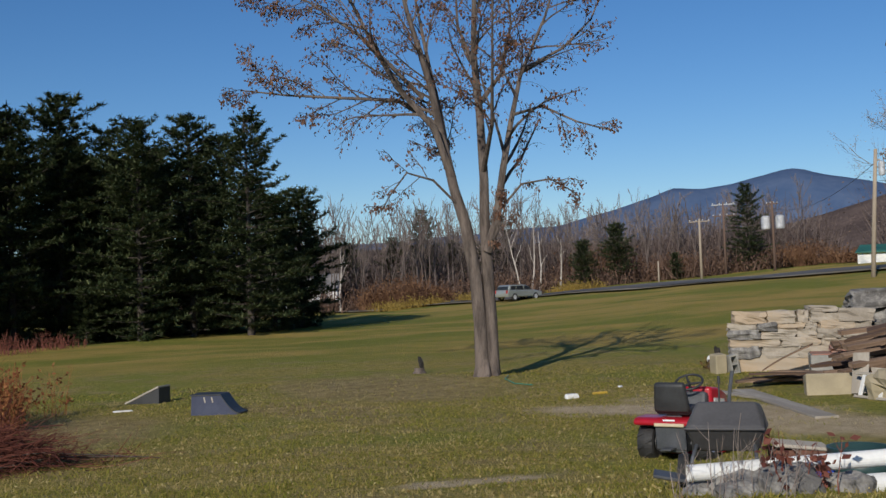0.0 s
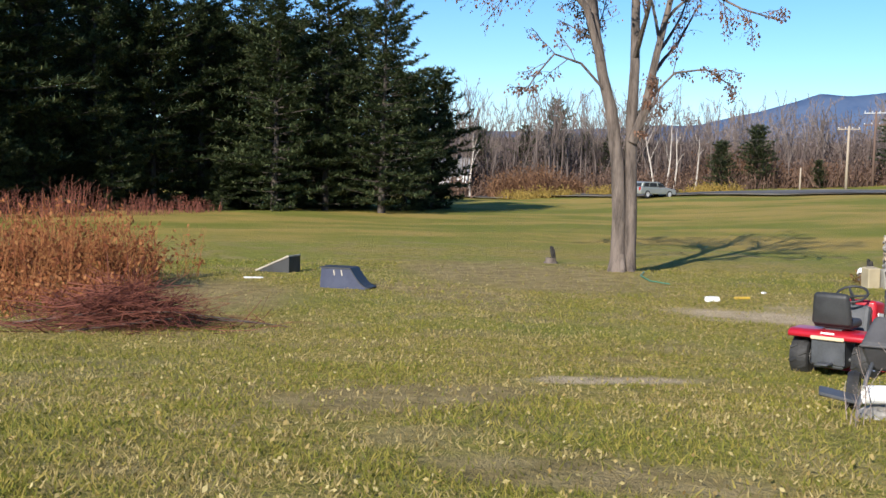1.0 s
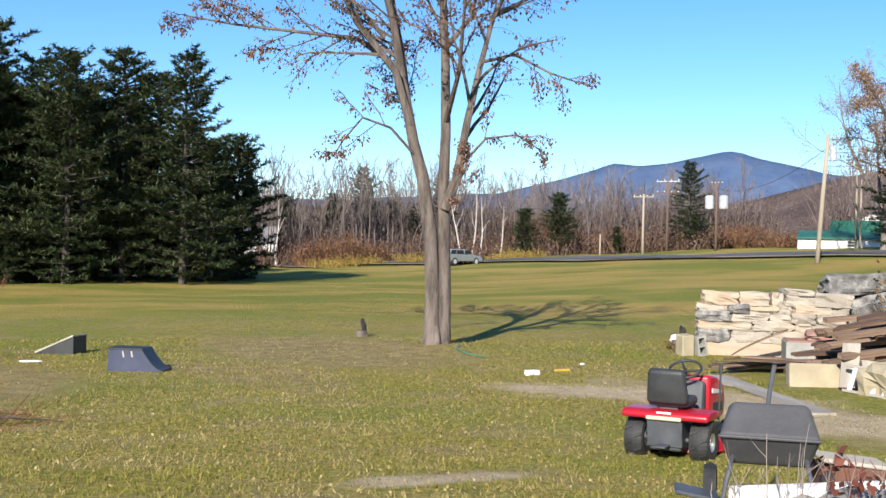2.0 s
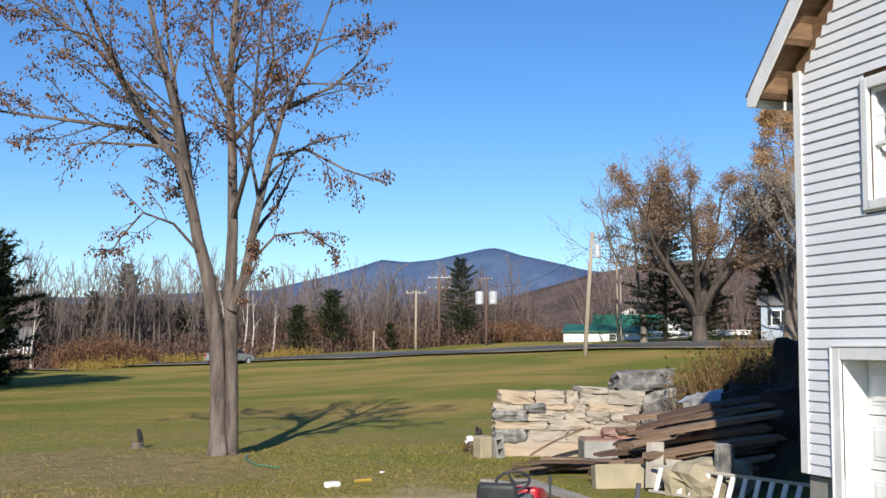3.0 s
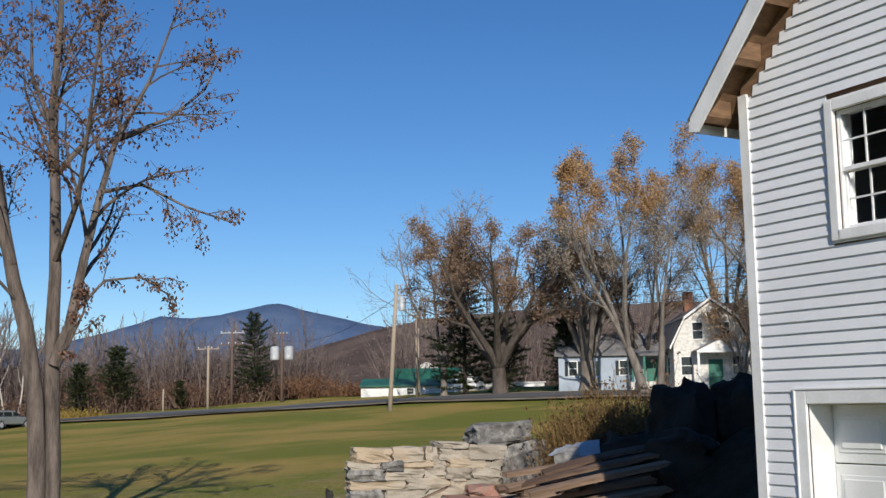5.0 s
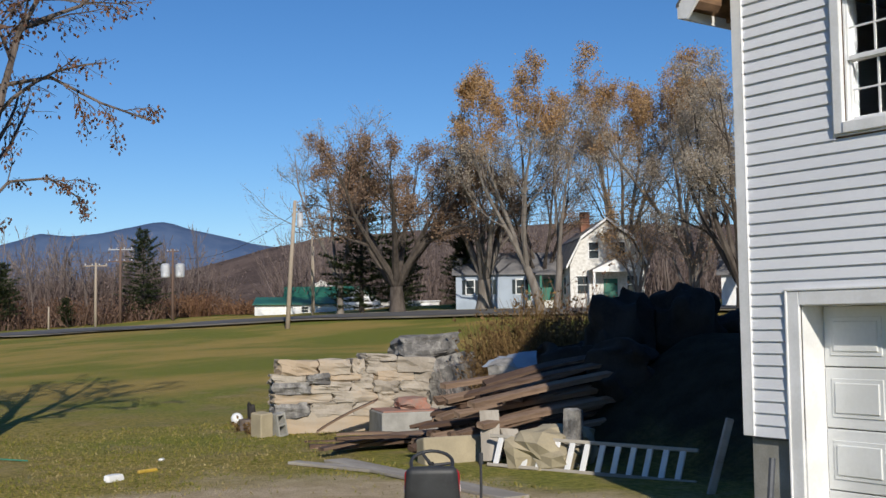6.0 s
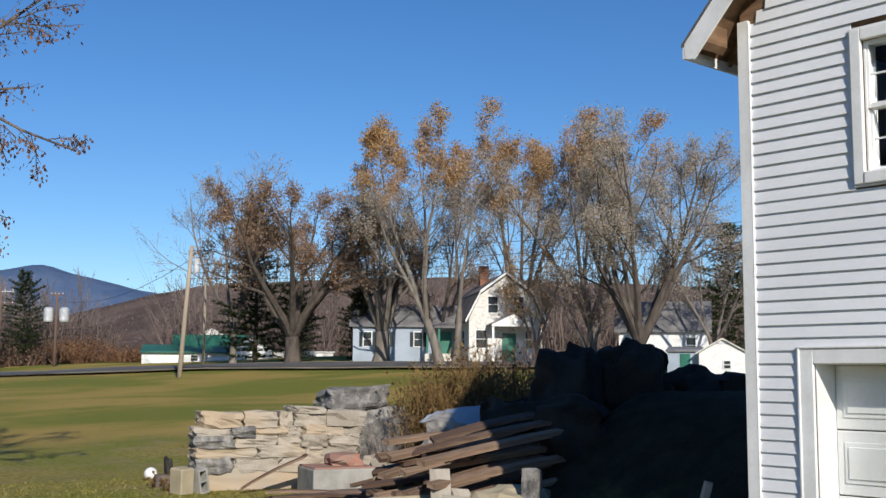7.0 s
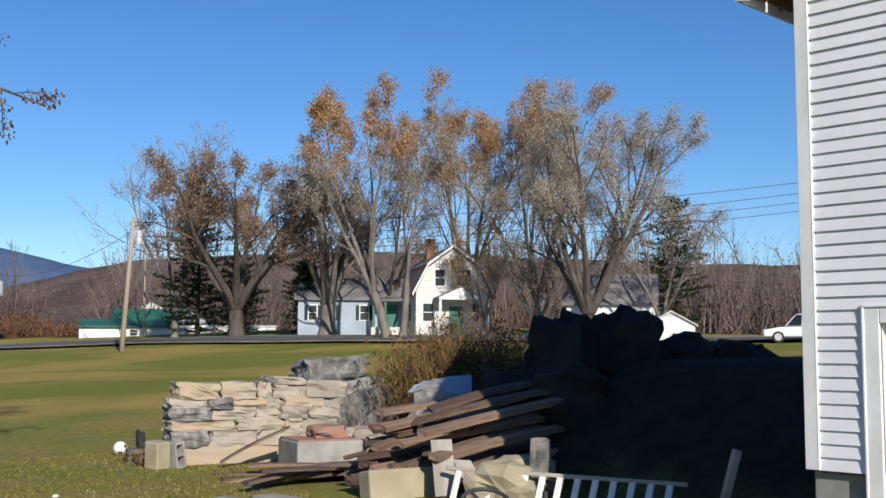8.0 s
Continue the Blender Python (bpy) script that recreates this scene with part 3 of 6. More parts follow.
# taller pines nearer the walker's left, which shade the wood's edge
for x, y, k in ((-38.5, -28.0, 2), (-36.0, -30.5, 0), (-33.0, -31.5, 2), (-30.5, -34.0, 0), (-27.5, -35.5, 2), (-35.5, -34.5, 1), (-31.5, -38.0, 2), (-24.5, -38.0, 0), (-41.5, -29.5, 0), (-28, -41, 1)):
    plant_pine(x, y, k, _r.uniform(1.3, 1.45), _r.uniform(0, 360), "very tall dark pine at the wood's near corner", 2.4)

# ---- the lawn tree with several stems ----
def build_lawn_tree():
    rng = random.Random(41)
    base = Vector((-11.8, -2.9, ground_z(-11.8, -2.9) - 0.02))
    right, away = Vector((0.19, 0.98, 0)), Vector((-0.98, 0.19, 0))
    t = thing("lawn_tree", "multi-stemmed grey-barked tree with sparse dry brown leaves", "tree", Matrix.Translation(base) @ Matrix.Scale(1.05, 4))

    def P(u, z, d=0.0):
        return right * u + away * d + Vector((0, 0, z))

    wood, twig, leaves = Geo(), Geo(), Geo()
    # flared butt and two fused stems
    trunk = Geo()
    left = [P(-0.02, 0), P(-0.05, 0.35), P(-0.06, 1.2), P(-0.13, 2.2), P(-0.30, 3.3), P(-0.50, 4.0), P(-0.72, 5.1, 0.1), P(-0.95, 6.3, 0.2), P(-1.4, 7.9, 0.3), P(-1.7, 9.3, 0.4)]
    trunk.tube(left, [0.27, 0.165, 0.145, 0.135, 0.125, 0.108, 0.09, 0.075, 0.05, 0.02], 14)
    mid = [P(0.12, 0, 0.05), P(0.17, 0.4, 0.02), P(0.17, 1.2, 0.02), P(0.12, 2.4, 0.1), P(0.10, 3.3, 0.1), P(0.12, 4.2, 0.15), P(0.08, 5.6, 0.2), P(0.0, 6.9, 0.2), P(0.08, 8.6, 0.3), P(0.0, 10.6, 0.35)]
    trunk.tube(mid, [0.22, 0.135, 0.125, 0.12, 0.112, 0.098, 0.085, 0.07, 0.045, 0.02], 14)
    for a in range(7):
        w = a * 0.9 + 0.3
        trunk.tube([P(0.03 + 0.10 * math.cos(w), 0.45, 0.1 * math.sin(w)), P(0.05 + 0.20 * math.cos(w), 0.12, 0.20 * math.sin(w)), P(0.05 + 0.40 * math.cos(w), -0.04, 0.40 * math.sin(w))], [0.06, 0.075, 0.03], 8)
    part("trunk", trunk, BARK, t, smooth=True)
    limbs = [
        ([P(0.14, 2.7), P(0.36, 3.3, -0.1), P(0.55, 4.4, -0.2), P(0.76, 5.4, -0.2), P(0.98, 6.3, -0.2), P(1.55, 7.5, -0.3), P(1.95, 8.7, -0.3)], 0.115),
        ([P(-0.55, 4.3), P(-0.85, 5.3, -0.2), P(-1.6, 6.2, -0.35), P(-2.1, 7.2, -0.5), P(-2.6, 8.3, -0.6), P(-2.9, 9.2, -0.6)], 0.095),
        ([P(-0.62, 4.6), P(-0.75, 5.6, 0.3), P(-1.0, 6.8, 0.5), P(-1.25, 8.2, 0.7), P(-1.3, 9.6, 0.8)], 0.08),
        ([P(-0.80, 5.4, 0.1), P(-1.7, 6.05, 0.5), P(-2.9, 6.2, 0.7), P(-4.2, 6.35, 0.8), P(-5.2, 6.5, 0.7)], 0.06),
        ([P(0.80, 5.5, -0.2), P(1.4, 5.6, -0.5), P(2.1, 5.2, -0.8), P(2.8, 4.95, -1.0)], 0.035),
        ([P(-0.35, 3.6), P(-0.9, 4.2, -0.4), P(-1.4, 4.35, -0.7), P(-1.75, 3.9, -0.8), P(-1.9, 3.6, -0.9)], 0.03),
        ([P(0.4, 3.5, -0.1), P(0.9, 4.1, 0.3), P(1.5, 4.2, 0.5), P(2.0, 3.9, 0.6)], 0.03),
        ([P(0.16, 2.85), P(0.32, 2.95, -0.3), P(0.55, 3.5, -0.5), P(0.62, 3.9, -0.6)], 0.035),
        ([P(0.06, 5.8, 0.2), P(0.55, 6.5, 0.5), P(0.8, 7.6, 0.7), P(0.7, 9.0, 0.9)], 0.06),
        ([P(0.02, 6.6, 0.2), P(-0.35, 7.6, 0.6), P(-0.4, 9.0, 0.9)], 0.055),
        ([P(-1.1, 6.0, 0.1), P(-2.3, 7.3, -0.2), P(-3.4, 8.1, -0.3), P(-4.3, 8.5, -0.2)], 0.05),
        ([P(1.0, 6.4, -0.2), P(1.9, 6.9, 0.1), P(2.5, 7.5, 0.3), P(2.8, 8.2, 0.4)], 0.04),
        ([P(-0.5, 4.2, 0.1), P(-0.8, 4.9, 1.0), P(-1.0, 5.6, 1.9), P(-1.2, 6.6, 2.7)], 0.06),
        ([P(0.12, 4.4, 0.1), P(0.4, 5.2, -1.0), P(0.5, 6.2, -1.9), P(0.6, 7.6, -2.6)], 0.06),
    ]
    tips = []
    for pts, r in limbs:
        one, fine, own = Geo(), Geo(), []
        one.tube(pts, taper(r, 0.014, len(pts)), 7)
        span = sum((b - a).length for a, b in zip(pts, pts[1:]))
        ramify(one, twig, own, pts, r, rng, 2, 13 if span > 3 else 7, 0.34, 0.9, -0.035, 0.0075)
        part("limb", one, BARK, t)
        tips += own
    crown = Geo()
    for stem, kids in ((left[5:], 14), (mid[5:], 15)):
        ramify(crown, twig, tips, stem, 0.10, rng, 2, kids, 0.32, 0.9, 0.0, 0.0075)
    part("upper_crown", crown, BARK, t)
    tagged(part("twig_spray", twig, BARK, t), kind="stuff")
    for p in tips:
        n = 1 if rng.random() < 0.9 else 0
        n += 1 if rng.random() < 0.35 else 0
        far_left = p.dot(right) < -3.2
        n += 1 if far_left and rng.random() < 0.8 else 0
        for _ in range(n):
            q = p + Vector((rng.gauss(0, 0.05), rng.gauss(0, 0.05), rng.gauss(-0.03, 0.04)))
            leaf(leaves, q, rng.uniform(0.05, 0.095), rng, 0.9)
    tagged(part("dry_leaves", leaves, DRY_LEAF, t), "sparse curled brown leaves", kind="stuff")


build_lawn_tree()

# ---- the tall bare trees round the houses ----
def big_tree(x, y, height, seed, label, stems=3, lean=(0, 0), width=0.45, kids=7, leaf_mat=PALE_LEAF, leaf_n=3, leaf_size=0.12, bark=BARK_GREY, trunk=0.38, fork=0.14, top_mat=None, top_from=0.75, lift=0.05, group="tall trees by the houses", spread=0.75, dense=1.0):
    rng = random.Random(seed)
    x, y = swing(x, y)
    t = thing("tree", label, "tree", pose(x, y, ground_z(x, y) - 0.1), group)
    wood, twig, tips = Geo(), Geo(), []
    bole = wander((0, 0, 0), (lean[0], lean[1], 1), height * fork, 4, rng, 0.04, 0.02)
    butt = Geo()
    butt.tube(bole, [trunk * 1.3, trunk * 1.02, trunk * 0.95, trunk * 0.9, trunk * 0.85], 10)
    part("trunk", butt, bark, t, smooth=True)
    for s in range(stems):
        a = 6.283 * s / stems + rng.uniform(-0.45, 0.45)
        way = Vector((math.cos(a) * width + lean[0], math.sin(a) * width + lean[1], 1))
        pts = wander(bole[-1], way, height * (1 - fork) * rng.uniform(0.85, 1.03), 8, rng, 0.07, 0.06)
        limb = Geo()
        limb.tube(pts, taper(trunk * 0.62, 0.025, 9), 7)
        ramify(limb, twig, tips, pts, trunk * 0.55, rng, 3, kids, 0.44, spread, lift, 0.012)
        part("limb", limb, bark, t)
    tagged(part("twig_spray", twig, TWIG, t), kind="stuff")
    tops, rest = Geo(), Geo()
    for p in tips:
        for _ in range(leaf_n + (1 if top_mat and p.z > height * top_from else 0)):
            if rng.random() > dense:
                continue
            q = p + Vector((rng.gauss(0, 0.25), rng.gauss(0, 0.25), rng.gauss(0, 0.25)))
            up = top_mat and q.z > height * (top_from + 0.06 * math.sin(q.x + seed))
            leaf(tops if up else rest, q, leaf_size * rng.uniform(0.7, 1.3) * (1.25 if up else 1), rng, 0.3)
    if rest.f:
        tagged(part("leaves", rest, leaf_mat, t), kind="stuff")
    if tops.f:
        tagged(part("top_leaves", tops, top_mat, t), "orange-tan leaves at the treetop", kind="stuff")
    return t


big_tree(-64.0, 48.3, 14.2, 501, "broad brown maple with rust leaves still on", stems=8, width=0.78, kids=7, leaf_mat=RUST_LEAF, leaf_n=4, bark=BARK_FAR, trunk=0.62, fork=0.16, dense=1.0, leaf_size=0.16)
big_tree(-71.5, 48.0, 16.5, 502, "tall thin bare tree behind the maple", stems=4, width=0.35, leaf_n=1, trunk=0.3, dense=0.5)
big_tree(-59.5, 53.5, 12.5, 503, "brown-leaved tree with a pale trunk", stems=5, width=0.55, leaf_mat=RUST_LEAF, leaf_n=2, trunk=0.58, fork=0.2, dense=0.6)
big_tree(-62.0, 56.0, 13.5, 513, "dark bare tree behind the houses", stems=4, width=0.5, leaf_mat=RUST_LEAF, leaf_n=1, trunk=0.4, bark=BARK_FAR, dense=0.4)
big_tree(-50.0, 50.4, 17.5, 504, "leaning twin-trunked willow with an orange top", stems=4, width=0.32, lean=(-0.10, -0.20), leaf_n=4, trunk=0.34, top_mat=TAN_LEAF, top_from=0.72, fork=0.2, leaf_size=0.13)
big_tree(-49.5, 51.4, 14.0, 505, "slender grey tree beside the willow", stems=2, width=0.15, leaf_n=1, trunk=0.26, fork=0.3)
big_tree(-51.5, 61.5, 17.0, 506, "tall pale willow with an orange crown tip", stems=5, width=0.36, leaf_n=5, trunk=0.42, top_mat=TAN_LEAF, top_from=0.72, lean=(-0.04, -0.05))
big_tree(-46.0, 63.0, 17.0, 507, "tall pale willow with tan twigs", stems=5, width=0.34, leaf_n=5, trunk=0.4, top_mat=TAN_LEAF, top_from=0.86)
big_tree(-36.2, 55.0, 14.4, 508, "wide pale willow with dark forked trunk", stems=7, width=0.58, leaf_n=5, trunk=0.5, fork=0.12, lean=(0.05, 0.03), bark=BARK_FAR)

big_tree(-57.0, 57.5, 11.5, 514, "brown tangled tree before the blue house", stems=4, width=0.5, leaf_mat=RUST_LEAF, leaf_n=4, trunk=0.35, bark=BARK_FAR, dense=0.8)
big_tree(-46.8, 57.0, 7.5, 515, "small yellow-leaved tree beside the white house", stems=4, width=0.5, leaf_mat=TAN_LEAF, leaf_n=2, trunk=0.2, dense=0.5)
big_tree(-41.5, 56.5, 7.0, 516, "small bare fruit tree by the white house", stems=4, width=0.6, leaf_mat=RUST_LEAF, leaf_n=1, trunk=0.22, dense=0.4)
big_tree(-33.0, 58.5, 9.5, 517, "pale bare tree beside the shed", stems=4, width=0.5, leaf_n=1, trunk=0.22, dense=0.7)
plant_pine(-70.5, 49.5, 2, 0.95, 10, "dark spruce beside the brown maple")
plant_pine(-66.5, 50.5, 3, 0.75, 60, "dark spruce beside the brown maple")
plant_pine(-62.5, 54.0, 3, 0.7, 100, "dark spruce behind the brown maple")
plant_pine(-44.0, 80.0, 0, 0.92, 200, "green pine beyond the shed")
plant_pine(-26.0, 95.0, 2, 0.9, 20, "green pine beyond the shed")

# ---- distance: woods, hills and mountain ----
def bare_tree(height, seed, kids=6, ratio=0.42, spread=0.75, lift=0.05, stems=1, twig_r=0.012, depth=2, r=None, lean=0.05, fork=0.25):
    """Wood, twigs and twig points of one leafless tree at the origin."""
    rng = random.Random(seed)
    wood, twig, tips = Geo(), Geo(), []
    r = r or height * 0.014
    for s in range(stems):
        way = Vector((rng.gauss(0, lean), rng.gauss(0, lean), 1)) if stems == 1 else Vector((rng.gauss(0, 0.28), rng.gauss(0, 0.28), 1))
        pts = wander((0, 0, 0), way, height * rng.uniform(0.85, 1.0), 7, rng, 0.06, 0.04)
        wood.tube(pts, taper(r / stems ** 0.4, 0.02, 8), 6)
        ramify(wood, twig, tips, pts[int(7 * fork):], r * 0.8, rng, depth, kids, ratio, spread, lift, twig_r)
    return wood, twig, tips


def scatter(name, sources, places, mat, label, category):
    """Many far trees in one mesh."""
    vs, fs, n = [], [], 0
    arrays = [(np.array([tuple(v) for v in g.v]), g.f) for g in sources]
    for x, y, z, k, s, a in places:
        v, f = arrays[k]
        x, y = swing(x, y)
        c, q = math.cos(a), math.sin(a)
        out = np.column_stack((x + s * (v[:, 0] * c - v[:, 1] * q), y + s * (v[:, 0] * q + v[:, 1] * c), z + s * v[:, 2]))
        vs += out.tolist()
        fs += [tuple(i + n for i in face) for face in f]
        n += len(v)
    geo = Geo()
    geo.v, geo.f = vs, fs
    return tagged(part(name, geo, mat), label, category, kind="stuff")


_r = random.Random(77)
_kinds = [bare_tree(9, 300 + i, kids=6, ratio=0.4, spread=0.6, lift=0.08, twig_r=0.022, depth=2, fork=0.2, r=0.085) for i in range(6)]
_wood, _twig = [k[0] for k in _kinds], [k[1] for k in _kinds]
WOODS_BARK = material("grey_woods_bark", (0.085, 0.066, 0.058), (0.17, 0.135, 0.12), 0.95, 0.3, 6, 0.3, coords="World")
_places = []
for i in range(430):
    f = _r.random()
    y = -8 + 68 * f
    x = -112 - 22 * _r.random() + (4 if y < 12 else 0)
    _places.append((x, y, ground_z(*swing(x, y)), _r.randrange(6), _r.uniform(0.75, 1.4) if y < 26 else _r.uniform(0.7, 1.2), _r.uniform(0, 6.28)))
for i in range(190):
    a = radians(_r.uniform(-56, 12))
    d = _r.uniform(118, 165)
    x, y = 3 + d * math.sin(a), -8 + d * math.cos(a)
    _places.append((x, y, ground_z(*swing(x, y)), _r.randrange(6), _r.uniform(1.1, 1.75), _r.uniform(0, 6.28)))
scatter("far_woods", _wood, _places, WOODS_BARK, "bare grey-brown woods beyond the road", "woods")
scatter("far_wood_twigs", _twig, _places, TWIG, "haze of bare twigs over the far woods", "woods")


def thicket(name, places, mat, label, blades, size, seed):
    """Brush in one mesh: many thin upright shoots and small leaves about each place."""
    rng = random.Random(seed)
    geo = Geo()
    for x, y, r, h in places:
        x, y = swing(x, y)
        z0 = ground_z(x, y)
        for _ in range(blades):
            a, d = rng.uniform(0, 6.283), r * math.sqrt(rng.random())
            p = Vector((x + d * math.cos(a), y + d * math.sin(a), z0))
            top = p + Vector((rng.gauss(0, 0.22) * h, rng.gauss(0, 0.22) * h, h * rng.uniform(0.45, 1.0) * (1 - 0.45 * (d / r) ** 2)))
            s = Vector((rng.gauss(0, 1), rng.gauss(0, 1), 0)).normalized() * size
            geo.tri(tuple(p - s), tuple(p + s), tuple(top))
            for _k in range(2):
                leaf(geo, p.lerp(top, rng.uniform(0.3, 1.0)) + Vector((rng.gauss(0, 0.1), rng.gauss(0, 0.1), 0)) * h, size * 5, rng, 0.0)
    return tagged(part(name, geo, mat), label, "brush", kind="stuff")


BRUSH = leaf_material("brown_brush", (0.075, 0.045, 0.035), (0.19, 0.12, 0.085), (0.12, 0.075, 0.055), 0.1)
RUSTY = leaf_material("rusty_oak_brush", (0.12, 0.06, 0.035), (0.23, 0.13, 0.07), (0.17, 0.09, 0.05), 0.2)
GOLD = leaf_material("golden_weeds", (0.22, 0.15, 0.035), (0.38, 0.27, 0.07), None, 0.2)
_r = random.Random(3)
thicket("roadside_brush", [(-109 - 16 * _r.random() + (4 if k % 3 else 0), -14 + 74 * _r.random(), 2.4, _r.uniform(2.2, 4.5)) for k in range(230)], BRUSH, "brown leafless brush along the woods' edge", 46, 0.06, 4)
HAZE = leaf_material("grey_brown_thicket", (0.095, 0.07, 0.062), (0.20, 0.155, 0.14), (0.14, 0.105, 0.095), 0.0)
thicket("far_thicket", [(-116 - 26 * _r.random(), -16 + 80 * _r.random(), 3.2, _r.uniform(5.5, 11.0)) for k in range(270)], HAZE, "dense grey-brown bare woods behind the road", 95, 0.055, 8)
_far = []
for k in range(210):
    a, d = radians(_r.uniform(-56, 14)), _r.uniform(118, 150)
    _far.append((3 + d * math.sin(a), -8 + d * math.cos(a), 3.4, _r.uniform(8.0, 14.5)))
thicket("far_thicket", _far, HAZE, "dense grey-brown bare woods behind the houses", 95, 0.06, 9)
thicket("rusty_brush", [(-103, 8, 2.4, 4.4), (-105, 5.0, 2.2, 3.6), (-104, 11, 1.8, 2.4), (-116, 31, 3, 6.5), (-118, 35, 3, 6.0), (-112, 40, 3, 3.5), (-108, 52, 3.5, 3.2), (-112, 57, 3.5, 3.5), (-99, 55, 3, 2.0)], RUSTY, "rust-coloured oak brush by the road", 420, 0.055, 5)
thicket("golden_weeds", [(-98 + 3 * _r.random(), 1 + 28 * _r.random(), 1.1, _r.uniform(0.7, 1.6)) for k in range(22)], GOLD, "yellow weeds along the field's far edge", 60, 0.04, 6)
for x, y, k, s in ((-106, 27.5, 3, 0.62), (-108, 32.0, 3, 0.8), (-106, 38, 3, 0.35), (-108, 47.5, 2, 0.72), (-118, 8, 0, 0.62), (-124, 16, 1, 0.6), (-120, 3, 3, 0.9), (-121, 12, 2, 0.8), (-119, 18, 1, 0.55), (-124, 22, 0, 0.75), (-122, -4, 2, 0.8)):
    plant_pine(x, y, k, s, 40 * k, "dark green evergreen among bare woods")
for k, (x, y, h) in enumerate(((-108.5, 21.0, 8.2), (-109, 22.4, 8.6), (-108.7, 23.2, 7.6), (-108, 25.3, 6.6), (-107, -2, 7), (-106, 1.0, 7.5))):
    w, tw, _t = bare_tree(h, 900 + k, kids=4, ratio=0.3, spread=0.5, depth=2, r=0.13, twig_r=0.02, lean=0.12)
    bt = thing("birch_tree", "slender white-barked birch at the woods' edge", "tree", pose(*swing(x, y), ground_z(*swing(x, y)) - 0.1), "birches")
    part("trunk", w, BIRCH, bt)
    tagged(part("twig_spray", tw, TWIG, bt), kind="stuff")


def ridge(name, dist, profile, depth, mat, label):
    """A long hill: heights given along a bearing, falling away in front and behind."""
    geo = Geo()
    rng = random.Random(len(name))
    cols, rows = 280, 9
    b0, b1 = profile[0][0], profile[-1][0]
    for j in range(rows):
        g = j / (rows - 1)
        lift = math.sin(math.pi * min(1, g * 0.999)) ** 0.8
        for i in range(cols):
            b = b0 + (b1 - b0) * i / (cols - 1)
            for (x0, h0), (x1, h1) in zip(profile, profile[1:]):
                if x0 <= b <= x1:
                    h = h0 + (h1 - h0) * (b - x0) / (x1 - x0)
            a = radians(b)
            d = dist + depth * (g - 0.5)
            x, y = 8 + d * math.sin(a), -7 + d * math.cos(a)
            wob = noise.noise(Vector((x, y, 0)) * (9.0 / dist)) * 0.025 + noise.noise(Vector((x, y, 5)) * (40.0 / dist)) * 0.02
            geo.v.append((x, y, (h + abs(h) * wob) * lift - 3))
    for j in range(rows - 1):
        for i in range(cols - 1):
            a = j * cols + i
            geo.f.append((a, a + 1, a + 1 + cols, a + cols))
    return tagged(part(name, geo, mat, smooth=True), label, "mountain", kind="structure")


# the mountain's blue is distance haze painted into its base colour
MOUNTAIN = material("haze_blue_mountain", (0.066, 0.108, 0.20), (0.095, 0.138, 0.23), 1.0, 0.012, 0.06, 0.3, coords="World", spec=0.0, bump_dist=8)
HILL = material("brown_wooded_hill", (0.085, 0.065, 0.060), (0.15, 0.112, 0.098), 1.0, 0.05, 0.5, 0.8, coords="World", spec=0.0, bump_dist=3)
ridge("backdrop_mountain", 2600, [(-114, 100), (-88, 115), (-79, 138), (-76, 172), (-74.7, 190), (-73.3, 209), (-71.9, 207), (-70.5, 211), (-69.0, 228), (-68.2, 237), (-67.6, 241), (-66.9, 236), (-66.1, 225), (-64.4, 208), (-62.6, 190), (-58, 150), (-50, 130), (-38, 120), (-30, 128), (-20, 110), (20, 100)], 700, MOUNTAIN, "wooded mountain on the horizon with haze blue painted into its colour")
ridge("backdrop_hill", 420, [(-139, 16), (-99, 18), (-84, 20), (-76, 19), (-69, 20), (-65.5, 26), (-62.5, 32), (-60, 36), (-54, 39), (-47.5, 40), (-39.5, 38), (-30, 35), (-14, 30), (30, 20)], 240, HILL, "brown leafless wooded hill behind the road")

# ---- road, poles and far buildings ----
ASPHALT = material("asphalt", (0.075, 0.075, 0.078), (0.12, 0.115, 0.11), 0.9, 0.6, 8, 0.2, coords="World")
SANDY = material("sandy_verge", (0.36, 0.30, 0.21), (0.24, 0.20, 0.12), 0.95, 0.4, 5, 0.3, coords="World")
GREEN_ROOF = material("green_metal_roof", (0.022, 0.115, 0.075), (0.03, 0.15, 0.10), 0.5, 0.5, 6, 0.1)
GREEN_PAINT = material("green_paint", (0.015, 0.12, 0.08), (0.02, 0.16, 0.11), 0.5, 2, 20, 0.05)
GREY_ROOF = material("grey_shingle_roof", (0.14, 0.14, 0.15), (0.22, 0.21, 0.21), 0.9, 1, 12, 0.3)
# pale blue paint dimmed to carry the tree shade on the ranch house
PALE_BLUE = material("shade_dimmed_blue_clapboard", (0.36, 0.42, 0.50), (0.28, 0.33, 0.40), 0.7, 0.6, 12, 0.1)
BRICK = material("red_brick_chimney", (0.26, 0.12, 0.08), (0.18, 0.09, 0.065), 0.9, 2, 20, 0.2)
POLE_WOOD = material("weathered_pole", (0.42, 0.35, 0.27), (0.28, 0.23, 0.18), 0.9, 1, 20, 0.2, stretch=(1, 1, 0.2))
POLE_DARK = material("brown_pole", (0.16, 0.10, 0.075), (0.10, 0.07, 0.055), 0.9, 1, 20, 0.2, stretch=(1, 1, 0.2))
STEEL = material("galvanised_steel", (0.62, 0.63, 0.65), (0.48, 0.49, 0.51), 0.4, 3, 30, 0.05, metal=0.3)
BLACK = material("black_rubber", (0.018, 0.018, 0.019), (0.035, 0.034, 0.033), 0.7, 8, 60, 0.2)
